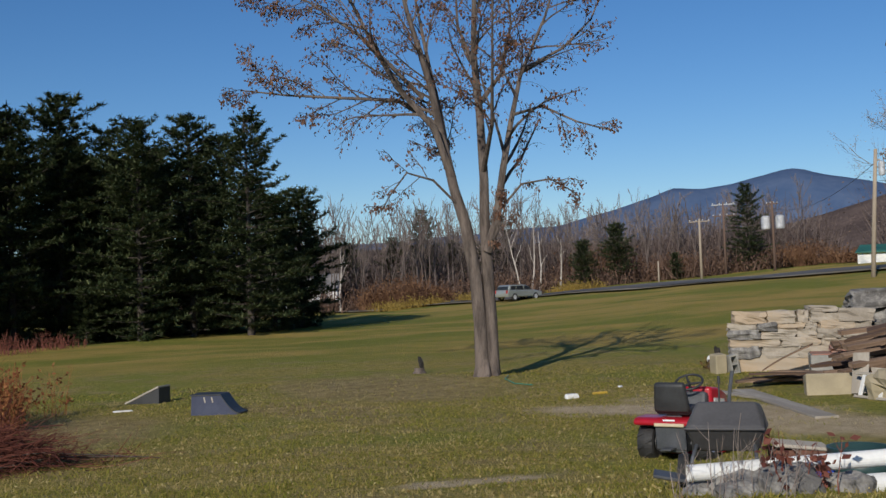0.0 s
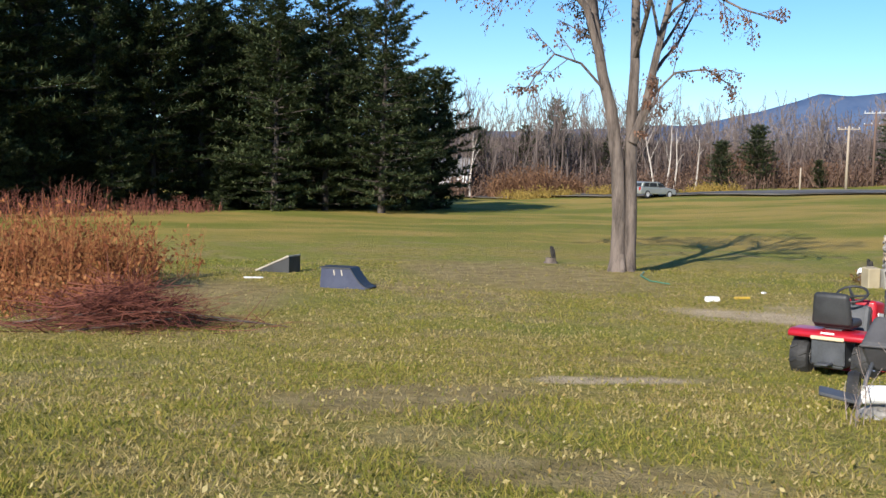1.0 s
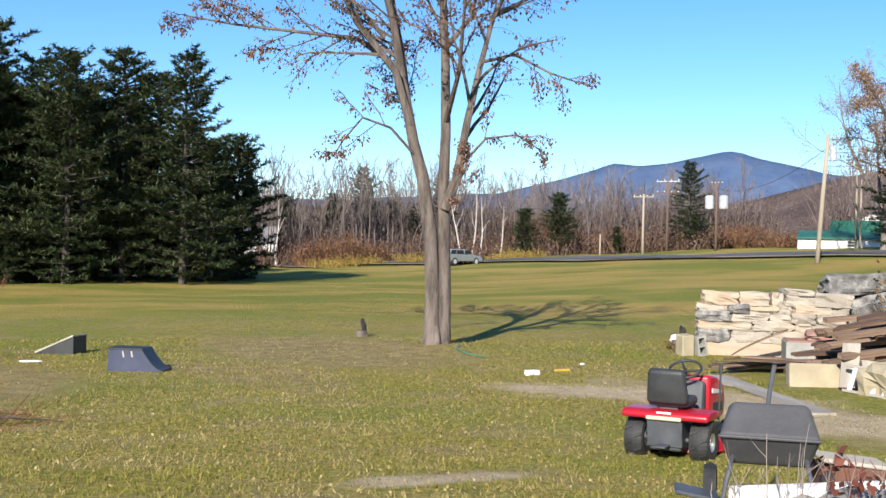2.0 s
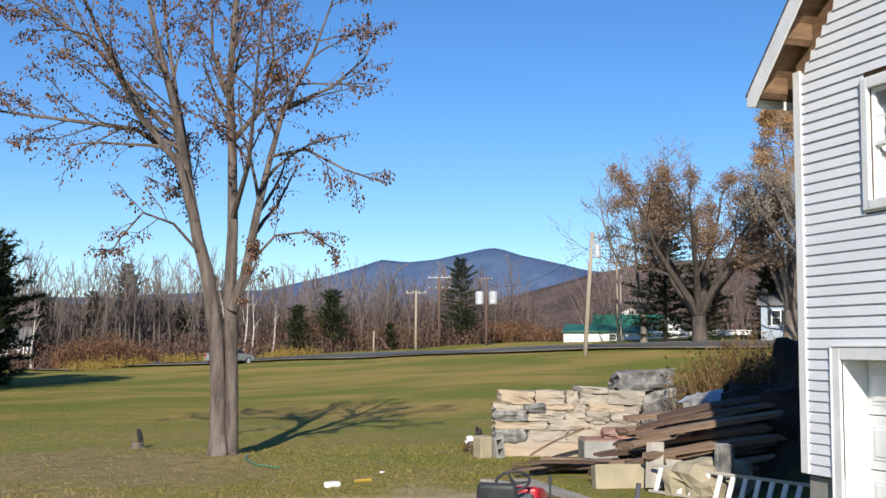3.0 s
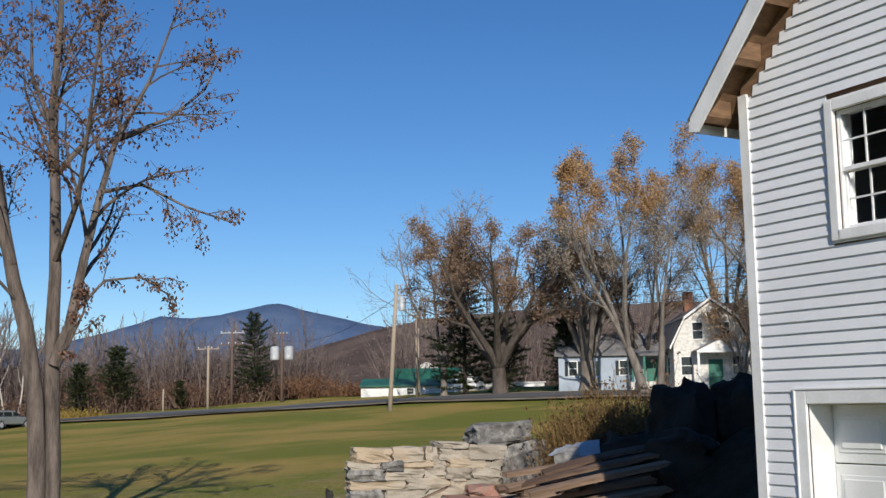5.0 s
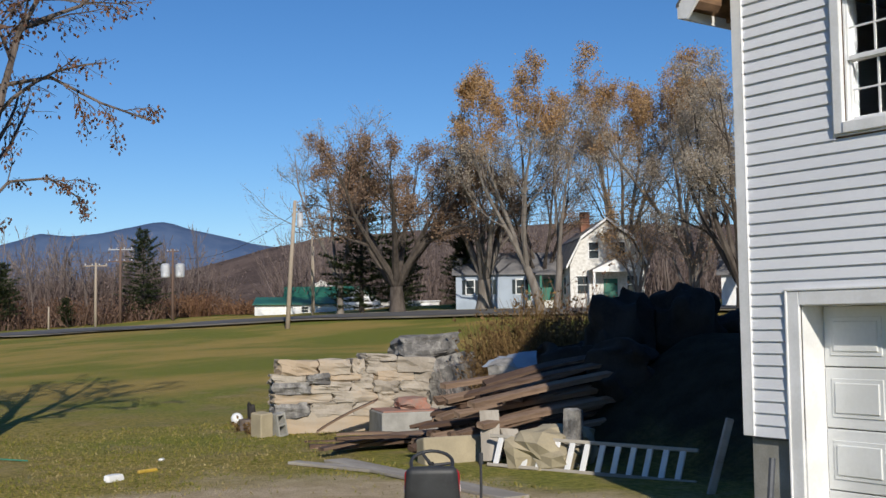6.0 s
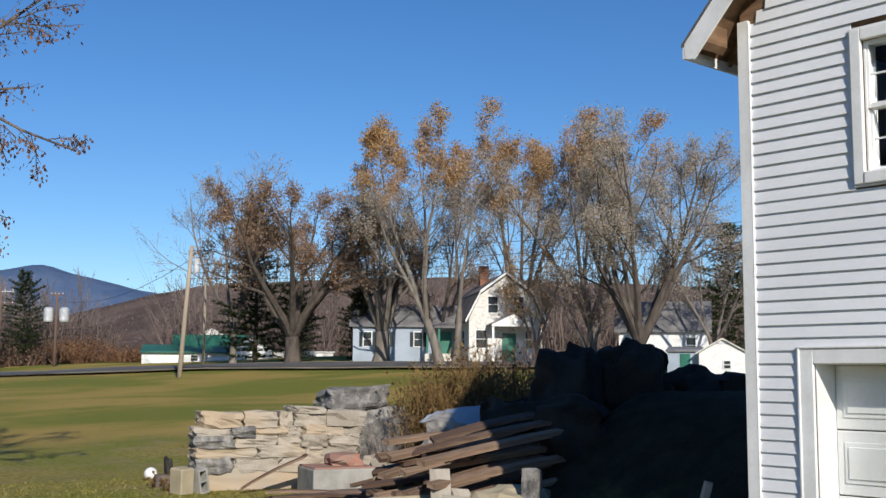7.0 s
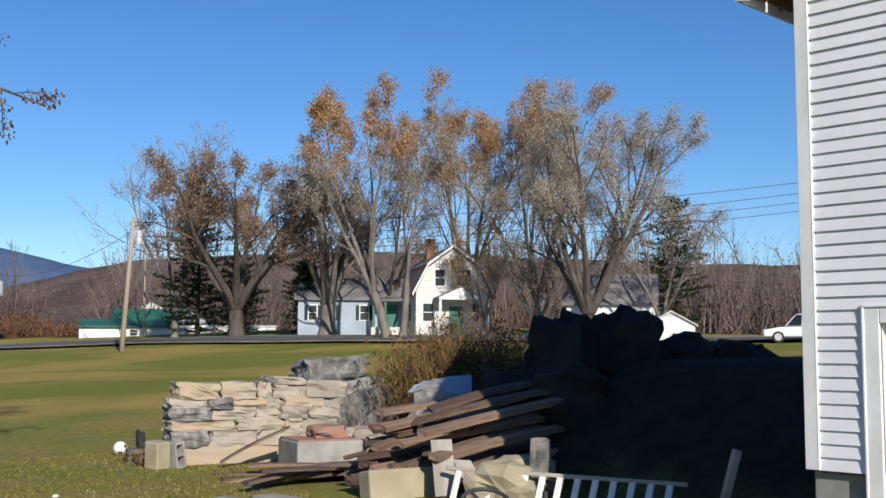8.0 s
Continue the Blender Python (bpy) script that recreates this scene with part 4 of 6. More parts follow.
WIRE = material("power_line", (0.03, 0.03, 0.032), (0.05, 0.05, 0.05), 0.6, 5, 20, 0.0)
DARK_GLASS = material("dark_window_glass", (0.02, 0.024, 0.03), (0.03, 0.035, 0.04), 0.08, 1, 4, 0.0)


def strip(name, centre, half, mat, lift, label, category):
    """A band of road laid on the ground along a line of places."""
    geo = Geo()
    pts = [Vector((*swing(x, y), 0)) for x, y in centre]
    fine = []
    for a, b in zip(pts, pts[1:]):
        n = max(1, int((b - a).length / 3))
        fine += [a.lerp(b, i / n) for i in range(n)]
    fine.append(pts[-1])
    for i, p in enumerate(fine):
        d = (fine[min(i + 1, len(fine) - 1)] - fine[max(i - 1, 0)]).normalized()
        s = Vector((-d.y, d.x, 0))
        for f in (-1, -0.33, 0.33, 1):
            q = p + s * half * f
            geo.v.append((q.x, q.y, ground_fine(q.x, q.y) + lift))
    for i in range(len(fine) - 1):
        for k in range(3):
            a = i * 4 + k
            geo.f.append((a, a + 1, a + 5, a + 4))
    return tagged(part(name, geo, mat, smooth=True), label, category, kind="structure")


ROAD = [(-140, -30), (-108, 3), (-90, 20), (-78, 33), (-66, 43), (-52, 50.5), (-38, 56), (-20, 64), (10, 78), (60, 100)]
strip("verge", ROAD, 4.6, SANDY, 0.16, "sandy verge along the country road", "verge")
strip("road", ROAD, 2.9, ASPHALT, 0.20, "dark asphalt country road beyond the field", "road")


def gabled(parent, w, d, h, rise, wall, roof, over=0.3, m=None):
    """Walls and roof of a plain house: gables on the ends of x, eaves along x."""
    m = m or Matrix()
    bm = prism([(-d / 2, -0.6), (d / 2, -0.6), (d / 2, h), (0, h + rise), (-d / 2, h)], w, m @ pose(0, 0, 0, 0, 0, 90))
    part("wall", bm, wall, parent)
    s = rise / (d / 2)
    for sg in (-1, 1):
        o = [(0, h + rise + 0.02), (sg * (d / 2 + over), h - over * s + 0.02), (sg * (d / 2 + over), h - over * s + 0.16), (0, h + rise + 0.18)]
        part("roof", prism(o, w + 2 * over, m @ pose(0, 0, 0, 0, 0, 90)), roof, parent)


def far_window(parent, w, h, m, name="window"):
    """A small framed window with a dark pane, set on a wall that faces -y."""
    win = part(name, block((w + 0.16, 0.06, h + 0.16), (0, -0.02, 0), bevel=0.01), WHITE, parent, m=m)
    part("pane", block((w, 0.03, h), (0, -0.05, 0)), DARK_GLASS, win)
    part("glazing_bar", block((w, 0.03, 0.05), (0, -0.065, 0)), WHITE, win)
    return win


def face_to(x, y, dx, dy, z=None):
    """A pose whose -y side looks along (dx, dy)."""
    x, y = swing(x, y)
    return pose(x, y, ground_z(x, y) if z is None else z, 0, 0, math.degrees(math.atan2(dx, -dy)) + 3.7)


# the gambrel house
def gambrel_house():
    h = thing("gambrel_house", "old white gambrel-roofed house behind bare trees", "house", face_to(-50.0, 57.5, 0.80, -0.60) @ Matrix.Diagonal((1.18, 1, 1, 1)))
    w, d = 4.8, 9.0
    o = [(-w / 2, -0.8), (w / 2, -0.8), (w / 2, 3.2), (w / 2 - 0.75, 5.1), (0, 6.55), (-w / 2 + 0.75, 5.1), (-w / 2, 3.2)]
    part("wall", prism(o, d, pose(0, d / 2, 0)), OLD_WHITE, h)
    for s in (-1, 1):
        for a, b in (((s * (w / 2 + 0.25), 2.9), (s * (w / 2 - 0.70), 5.15)), ((s * (w / 2 - 0.70), 5.15), (0, 6.62))):
            part("roof", prism([a, b, (b[0], b[1] + 0.14), (a[0] + s * 0.03, a[1] + 0.14)], d + 0.6, pose(0, d / 2, 0)), GREY_ROOF, h)
            part("rake_trim", prism([a, b, (b[0], b[1] + 0.19), (a[0] + s * 0.05, a[1] + 0.19)], 0.06, pose(0, -0.34, 0)), WHITE, h)
    for x in (-0.85, 0.85):
        far_window(h, 0.6, 1.2, pose(x, 0, 4.3))
        far_window(h, 0.65, 1.3, pose(x * 1.9, 0, 1.7))
    for y in (2, 5):
        far_window(h, 0.65, 1.3, pose(-w / 2, y, 1.7, 0, 0, -90))
    part("porch_roof", prism([(-1.5, 2.75), (1.5, 2.75), (0, 3.6)], 1.6, pose(0.2, -0.8, 0)), GREY_ROOF, h)
    part("porch_gable", prism([(-1.4, 2.6), (1.4, 2.6), (1.4, 2.75), (0, 3.5), (-1.4, 2.75)], 0.08, pose(0.2, -1.62, 0)), WHITE, h)
    for x in (-1.1, 1.5):
        part("porch_post", block((0.14, 0.14, 3.2), (x, -1.5, 1.0)), WHITE, h)
    part("door", block((0.9, 0.06, 2.1), (0.2, -0.03, 1.1)), GREEN_PAINT, h)
    part("chimney", block((0.6, 0.6, 1.6), (-0.6, 5.0, 6.9)), BRICK, h)


gambrel_house()


def blue_house():
    h = thing("ranch_house", "low pale blue house with green trim and a porch", "house", face_to(-60.0, 57.5, 0.72, -0.70))
    gabled(h, 9.5, 6.0, 2.6, 1.6, PALE_BLUE, GREY_ROOF)
    for x in (-3.6, -2.2, 0.4):
        win = far_window(h, 0.6, 1.1, pose(x, -3.0, 1.5))
        for s in (-1, 1):
            part("shutter", block((0.25, 0.04, 1.15), (s * 0.52, -0.03, 0)), DARK_GLASS, win)
    part("door", block((0.9, 0.08, 2.1), (2.6, -3.03, 1.05)), GREEN_PAINT, h)
    part("porch_roof", block((4.2, 2.0, 0.16), (3.0, -3.9, 2.55), (8, 0, 0)), GREY_ROOF, h)
    for x in (1.1, 2.0, 3.6, 4.9):
        part("porch_post", block((0.16, 0.16, 3.0), (x, -4.7, 0.9)), GREEN_PAINT, h)
    part("porch_floor", block((4.2, 2.0, 0.9), (3.0, -3.9, -0.1)), OLD_WHITE, h)


blue_house()


def green_roof_barn():
    h = thing("green_roofed_building", "long low white building with green metal roof", "building", face_to(*swing(-88.4, 56.0, -1.5), 0.815, -0.58, 2.05) @ Matrix.Diagonal((1.32, 1.2, 0.8, 1)))
    part("low_wing", block((6.4, 3.4, 1.9), (-3.2, 1.7, 0.25)), WHITE, h)
    part("low_roof", prism([(0.0, 1.15), (-0.3, 1.15), (3.6, 2.15), (3.6, 2.3), (0, 1.3)], 6.7, pose(-3.2, 0, 0, 0, 0, 90)), GREEN_ROOF, h)
    gabled(h, 5.0, 5.0, 1.5, 2.0, WHITE, GREEN_ROOF, m=pose(-1.6, 5.2, 0))
    part("front_gable", prism([(-0.05, -0.6), (3.1, -0.6), (3.1, 1.6), (1.5, 3.25), (-0.05, 1.6)], 6.0, pose(0, 3.0, 0)), WHITE, h)
    for s in (-1, 1):
        part("gable_roof", prism([(1.5, 3.27), (1.5 + s * 1.8, 1.42), (1.5 + s * 1.8, 1.56), (1.5, 3.42)], 6.3, pose(0, 3.0, 0)), GREEN_ROOF, h)
    part("long_wing", block((4.8, 3.0, 2.0), (5.4, 2.6, 0.4)), WHITE, h)
    part("wing_roof", block((5.0, 3.3, 0.12), (5.4, 2.6, 1.46)), WHITE, h)
    for x in (3.7, 4.6, 6.4):
        far_window(h, 0.4, 0.6, pose(x, 1.1, 0.6))
    far_window(h, 0.5, 0.7, pose(-2.6, 0.0, 0.55))
    far_window(h, 0.8, 0.7, pose(1.5, 0.0, 0.5))
    part("cupola", prism([(-0.9, 2.2), (0.9, 2.2), (0.9, 4.0), (0, 4.7), (-0.9, 4.0)], 2.0, pose(-1.5, 9.0, 0)), OLD_WHITE, h)


green_roof_barn()


def small_house():
    h = thing("small_house", "small white house with grey roof", "house", face_to(-38.6, 61.5, 0.5, -0.86))
    gabled(h, 6.0, 5.0, 2.4, 1.9, WHITE, GREY_ROOF)
    for x in (-1.6, 1.9):
        far_window(h, 0.6, 1.0, pose(x, -2.5, 1.3))
    far_window(h, 0.6, 1.0, pose(3.0, 0, 1.3, 0, 0, 90))


small_house()


def garden_shed():
    h = thing("garden_shed", "small white shed with a green door", "shed", face_to(-28.4, 51.8, 0.47, -0.88, 0.78))
    part("wall", prism([(-1.35, -0.6), (1.35, -0.6), (1.35, 1.55), (0, 2.3), (-1.35, 1.55)], 3.2, pose(0, 1.6, 0)), WHITE, h)
    for s in (-1, 1):
        part("roof", prism([(0, 2.32), (s * 1.55, 1.46), (s * 1.55, 1.54), (0, 2.42)], 3.5, pose(0, 1.6, 0)), OLD_WHITE, h)
    far_window(h, 0.36, 0.42, pose(0.25, 0, 0.85))
    part("lean_to", block((1.9, 2.4, 2.0), (-2.3, 1.9, 0.75)), PALE_BLUE, h)
    part("lean_roof", block((2.1, 2.7, 0.1), (-2.3, 1.9, 1.8), (6, 0, 0)), GREY_ROOF, h)
    part("door", block((0.6, 0.06, 1.5), (-2.2, 0.69, 0.75)), GREEN_PAINT, h)
    part("side_annex", block((0.5, 2.0, 1.1), (1.6, 1.2, 0.2)), WHITE, h)


garden_shed()


def far_white_house():
    h = thing("white_house", "white house glimpsed behind the pines", "house", face_to(-113, -3.0, 1, 0.0, -0.9))
    gabled(h, 8.0, 5.0, 2.4, 1.5, WHITE, GREY_ROOF)
    for x in (-2.4, 0.2, 2.4):
        far_window(h, 0.7, 0.9, pose(x, -2.5, 1.4))


far_white_house()


def utility_pole(name, label, foot, top, mat, r=0.14):
    rise = top[2] - foot[2]
    foot = Vector((*swing(foot[0], foot[1]), foot[2]))
    top = Vector((*swing(top[0], top[1]), foot.z + rise))
    p = thing(name, label, "utility pole", Matrix.Translation(foot))
    geo = Geo()
    geo.tube([Vector((0, 0, -0.5)), (top - foot) * 0.5, top - foot], [r, r * 0.85, r * 0.7], 10, True)
    part("shaft", geo, mat, p, smooth=True)
    return p, top - foot


ALONG = Vector((0.62, 0.78, 0))


def crossarm(p, at, length, mat, along=ALONG):
    c, s = along * length / 2, Vector((0, 0, 0.06))
    geo = Geo()
    geo.tube([at - c, at + c], [0.07, 0.07], 4, True)
    arm = part("crossarm", geo, mat, p)
    for f in (-0.9, -0.3, 0.3, 0.9):
        part("insulator", lathe([(0.0, 0.0), (0.05, 0.02), (0.06, 0.1), (0.03, 0.16), (0, 0.17)], 8, Matrix.Translation(at + c * f + s)), STEEL, arm)


POLE_FOOT, POLE_TOP = swing(-57.3, 33.2, -0.3), swing(-56.95, 33.65, -0.3)
p, top = utility_pole("utility_pole", "pale leaning utility pole with an equipment can", (*POLE_FOOT, ground_z(*swing(*POLE_FOOT))), (*POLE_TOP, 9.25), POLE_WOOD, 0.17)
part("transformer", lathe([(0, -0.1), (0.2, -0.1), (0.22, 0.1), (0.22, 0.75), (0.16, 0.85), (0, 0.87)], 14, Matrix.Translation(top + Vector((0.25, 0.25, -1.7)))), STEEL, p)
part("bracket", block((0.5, 0.08, 0.12), tuple(top + Vector((0.1, 0.1, -0.75)))), STEEL, p)
p, top = utility_pole("utility_pole", "brown utility pole with a crossarm", (-99, 38.2, ground_z(*swing(-99, 38.2))), (-99, 38.2, 7.3), POLE_WOOD, 0.15)
crossarm(p, top - Vector((0, 0, 0.3)), 2.3, POLE_WOOD)
p, top = utility_pole("utility_pole", "dark utility pole with two crossarms", (-104, 43.0, ground_z(*swing(-104, 43))), (-104, 43.0, 9.3), POLE_DARK, 0.15)
crossarm(p, top - Vector((0, 0, 0.25)), 2.6, STEEL)
crossarm(p, top - Vector((0, 0, 1.5)), 2.6, POLE_DARK)
p, top = utility_pole("utility_pole", "utility pole carrying two white transformers", (-97, 45.4, ground_z(*swing(-97, 45.4))), (-97, 45.4, 8.8), POLE_DARK, 0.15)
for f in (-1, 1):
    part("transformer", lathe([(0, 0), (0.42, 0), (0.46, 0.15), (0.46, 1.25), (0.3, 1.4), (0, 1.42)], 16, Matrix.Translation(top + ALONG * 0.75 * f + Vector((0, 0, -2.9)))), STEEL, p, "white-grey transformer can")
crossarm(p, top - Vector((0, 0, 0.3)), 1.2, POLE_DARK)
for x, y, h in ((-78, 49.5, 7.5), (-97.5, 33, 2.2), (-86, 55, 6.5)):
    utility_pole("utility_pole", "thin brown pole near the road", (x, y, ground_z(*swing(x, y))), (x, y, ground_z(*swing(x, y)) + h), POLE_WOOD, 0.1)


def wire(a, b, sag, r=0.018):
    a, b = Vector((*swing(a[0], a[1]), a[2])), Vector((*swing(b[0], b[1]), b[2]))
    geo = Geo()
    pts = [a.lerp(b, i / 20) - Vector((0, 0, sag * 4 * (i / 20) * (1 - i / 20))) for i in range(21)]
    geo.tube(pts, [r] * 21, 4)
    tagged(part("power_line", geo, WIRE), "thin dark overhead power line", "cable", "power lines")


for k, z in enumerate((8.9, 8.0, 7.5, 7.1)):
    wire((*POLE_TOP, z), (-8.0, 50.5 + k * 0.2, 10.2 - k * 0.42), 1.0)
for z, e in ((7.2, 6.6), (9.0, 7.2)):
    wire((-104, 43, z), (-118, 2, e), 1.4)
wire((*POLE_TOP, 8.4), (-97, 45.4, 8.0), 1.2)
wire((-99, 38.2, 7.0), (-112, 14, 6.2), 1.0)


# cars
CAR_SILVER = material("silver_car_paint", (0.36, 0.39, 0.38), (0.32, 0.35, 0.34), 0.3, 2, 30, 0.0, metal=0.4)
CAR_WHITE = material("white_car_paint", (0.75, 0.78, 0.82), (0.70, 0.73, 0.78), 0.3, 2, 30, 0.0)
LAMP_RED = material("red_lens", (0.4, 0.02, 0.02), (0.3, 0.02, 0.02), 0.2, 2, 10, 0.0)


def build_car(name, label, m, paint, tall):
    c = thing(name, label, "car", m)
    roof = 1.42 + tall
    body = [(-2.15, 0.35), (2.15, 0.35), (2.2, 0.75), (1.25, 0.92), (-2.05, 0.98), (-2.2, 0.7)]
    part("body", prism(body, 1.75, bevel=0.07, segs=2), paint, c)
    part("cabin", prism([(-1.95, 0.97), (1.0, 0.95), (0.35, roof - 0.06), (-0.1, roof), (-1.55, roof), (-1.85, roof - 0.1)], 1.5, bevel=0.05), paint, c)
    for s in (-1, 1):
        for x0, x1, x2, x3 in ((-1.0, -0.05, -0.2, -0.95), (0.05, 0.85, 0.32, 0.0), (-1.75, -1.1, -1.05, -1.6)):
            part("side_window", prism([(x0, 1.0), (x1, 1.0), (x2, roof - 0.1), (x3, roof - 0.1)], 0.03, pose(0, s * 0.752, 0)), DARK_GLASS, c)
        for x in (-1.35, 1.35):
            wh = part("wheel", lathe([(0.2, -0.1), (0.33, -0.09), (0.34, 0), (0.33, 0.09), (0.2, 0.1)], 20, pose(x, s * 0.82, 0.34, 90, 0, 0)), BLACK, c)
            part("rim", lathe([(0, -0.1), (0.21, -0.1), (0.21, 0.1), (0, 0.1)], 16, pose(x, s * 0.825, 0.34, 90, 0, 0)), STEEL, wh)
        part("headlight", block((0.08, 0.35, 0.14), (2.16, s * 0.6, 0.70), bevel=0.02), STEEL, c)
        part("tail_light", block((0.06, 0.2, 0.3), (-2.17, s * 0.72, 0.80), bevel=0.02), LAMP_RED, c)
    part("windscreen", prism([(0.42, roof - 0.09), (1.04, 0.97), (1.06, 0.99), (0.44, roof - 0.06)], 1.35), DARK_GLASS, c)
    part("rear_window", prism([(-1.97, 1.02), (-1.86, roof - 0.14), (-1.89, roof - 0.13), (-2.0, 1.02)], 1.3), DARK_GLASS, c)


build_car("car", "silver hatchback parked by the road", pose(*swing(-86.3, 14.2, 2.8), ground_fine(*swing(-86.3, 14.2, 2.8)), 0, 0, 127), CAR_SILVER, 0.0)
build_car("suv", "white sport utility vehicle parked behind the garage", pose(*swing(-22.6, 56.8), ground_z(*swing(-22.6, 56.8)), 0, 0, 209), CAR_WHITE, 0.3)

# ---- yard: stone wall, lumber and blocks ----
FIELDSTONE = material("tan_fieldstone", (0.41, 0.32, 0.225), (0.27, 0.235, 0.19), 0.9, 1.3, 26, 0.4, vary=0.62, c3=(0.39, 0.345, 0.285), bump_dist=0.02, spread=(0.2, 0.8))
GREYSTONE = material("grey_granite", (0.34, 0.325, 0.30), (0.11, 0.105, 0.10), 0.9, 5, 34, 0.9, vary=0.2, bump_dist=0.03)
OLD_WOOD = material("weathered_brown_plank", (0.085, 0.05, 0.033), (0.30, 0.205, 0.14), 0.9, 3, 40, 0.8, stretch=(0.12, 1.5, 1.5), vary=0.35, bump_dist=0.01)
GREY_WOOD = material("grey_weathered_board", (0.42, 0.38, 0.32), (0.28, 0.25, 0.21), 0.9, 4, 50, 0.3, stretch=(0.2, 1, 1), vary=0.2)
TARP = material("grey_plastic_tarp", (0.36, 0.40, 0.45), (0.29, 0.33, 0.38), 0.45, 2, 30, 0.15)
FOAM_TAN = material("tan_cast_slab", (0.40, 0.34, 0.23), (0.31, 0.265, 0.18), 0.95, 3, 40, 0.35)
RED_DUST = material("red_stained_top", (0.36, 0.16, 0.11), (0.28, 0.20, 0.16), 0.9, 5, 40, 0.3)
PVC = material("white_pvc", (0.80, 0.80, 0.78), (0.68, 0.68, 0.66), 0.35, 3, 30, 0.02)
PLASTIC_WHITE = material("white_plastic", (0.82, 0.82, 0.82), (0.74, 0.74, 0.74), 0.4, 4, 30, 0.02)
LUMP_BLACK = material("matt_black_lump", (0.02, 0.018, 0.017), (0.045, 0.04, 0.036), 0.9, 9, 60, 0.5)


def g(x, y):
    return ground_fine(x, y)


# the dry stone wall, laid in courses from -y to +y, facing +x
def build_stone_wall():
    wall = thing("dry_stone_wall", "dry-laid tan fieldstone wall with grey capstones", "stone wall", pose(-10.74, 2.25, -0.97, 0, 0, -16))
    rng = random.Random(8)
    seeds = 0
    rows = [(0.00, 0.30, [(0.05, 1.95, "slab"), (1.95, 2.75, "")]),
            (0.28, 0.24, [(0.0, 0.62, ""), (0.64, 1.42, ""), (1.44, 2.1, ""), (2.12, 2.8, "")]),
            (0.52, 0.17, [(0.02, 1.02, ""), (1.04, 1.82, ""), (1.84, 2.14, ""), (2.16, 2.85, "")]),
            (0.69, 0.19, [(-0.02, 0.62, ""), (0.64, 1.36, ""), (1.38, 1.78, ""), (1.80, 2.25, ""), (2.27, 2.85, "")]),
            (0.87, 0.16, [(-0.02, 0.56, ""), (0.58, 0.98, ""), (1.0, 1.52, ""), (1.54, 1.80, ""), (1.82, 2.5, ""), (2.52, 2.9, "")]),
            (1.02, 0.24, [(0.08, 0.78, "cap"), (0.80, 1.38, "cap"), (1.42, 1.62, ""), (1.64, 2.22, ""), (2.24, 2.95, "cap")]),
            (1.24, 0.11, [(1.62, 2.2, "cap")])]
    for z, h, cells in rows:
        for a, b, what in cells:
            seeds += 1
            back = rng.uniform(-0.04, 0.03)
            hh = h * rng.uniform(0.95, 1.1)
            m = pose(-0.24 + back, (a + b) / 2, z + hh / 2, rng.uniform(-2.5, 2.5), rng.uniform(-2, 2), rng.uniform(-3, 3))
            grey = what == "" and rng.random() < 0.07
            bm = stone((0.50, (b - a) * 1.02, hh * 1.08), seeds, 0.13 if what != "slab" else 0.05, m=m, flat=0.88 if what != "slab" else 0.94, cuts=4)
            part("stone", bm, GREYSTONE if grey else FIELDSTONE, wall)
    # hearting behind the face
    part("hearting", stone((0.34, 2.6, 0.9), 99, 0.05, m=pose(-0.40, 1.4, 0.48), flat=0.9), GREYSTONE, wall)
    for k in range(5):
        seeds += 1
        part("stone", stone((0.5, 0.55, 0.22), seeds, 0.12, m=pose(0.05 + 0.2 * k, 2.95 + 0.05 * k, 0.15 + 0.24 * k - 0.05 * k * k, 0, 0, 20 * k), flat=0.7), FIELDSTONE, wall)


build_stone_wall()


def granite_blocks():
    for x, y, sx, sy, sz, rz, s, lab in ((-11.2, 5.75, 0.8, 1.2, 0.40, -8, 3, "rough grey granite block topping the old wall"), (-11.1, 5.85, 1.0, 1.4, 1.3, -10, 4, "large rough granite foundation block"),
                                         (-10.2, 6.0, 0.9, 1.2, 1.12, 10, 5, "large rough granite foundation block"), (-9.4, 6.5, 0.9, 1.1, 0.95, 15, 6, "rough granite block leaning in the bank")):
        z = -1.0 + sz / 2 if sz > 0.5 else 0.28 + sz / 2
        t = stone((sx, sy, sz), s * 7, 0.16, flat=0.86, cuts=6)
        ob = part("granite_block", t, GREYSTONE, m=pose(x, y, z, 2, -3, rz))
        tagged(ob, lab, "stone block", "granite blocks")


granite_blocks()

# cinder block and pale block at the wall's end
def cinder_block(x, y, rz, ry, label):
    c = None
    for sx, sz, at in ((0.4, 0.035, (0, 0.08)), (0.4, 0.035, (0, -0.08)), (0.035, 0.13, (-0.18, 0)), (0.035, 0.13, (0.18, 0)), (0.035, 0.13, (0, 0))):
        c = block((sx, 0.2, sz), (at[0], 0, at[1]), bevel=0.004, bm=c)
    tagged(part("cinder_block", c, CONCRETE, m=pose(x, y, g(x, y) + 0.19, 0, ry, rz)), label, "block")


cinder_block(-10.52, 2.2, 100, 80, "hollow grey cinder block leaning on the stone wall")
tagged(part("pale_block", block((0.3, 0.26, 0.42), bevel=0.02), FOAM_TAN, m=pose(-10.6, 1.92, g(-10.6, 1.92) + 0.2, 3, 4, 10)), "pale concrete block at the wall's end", "block")

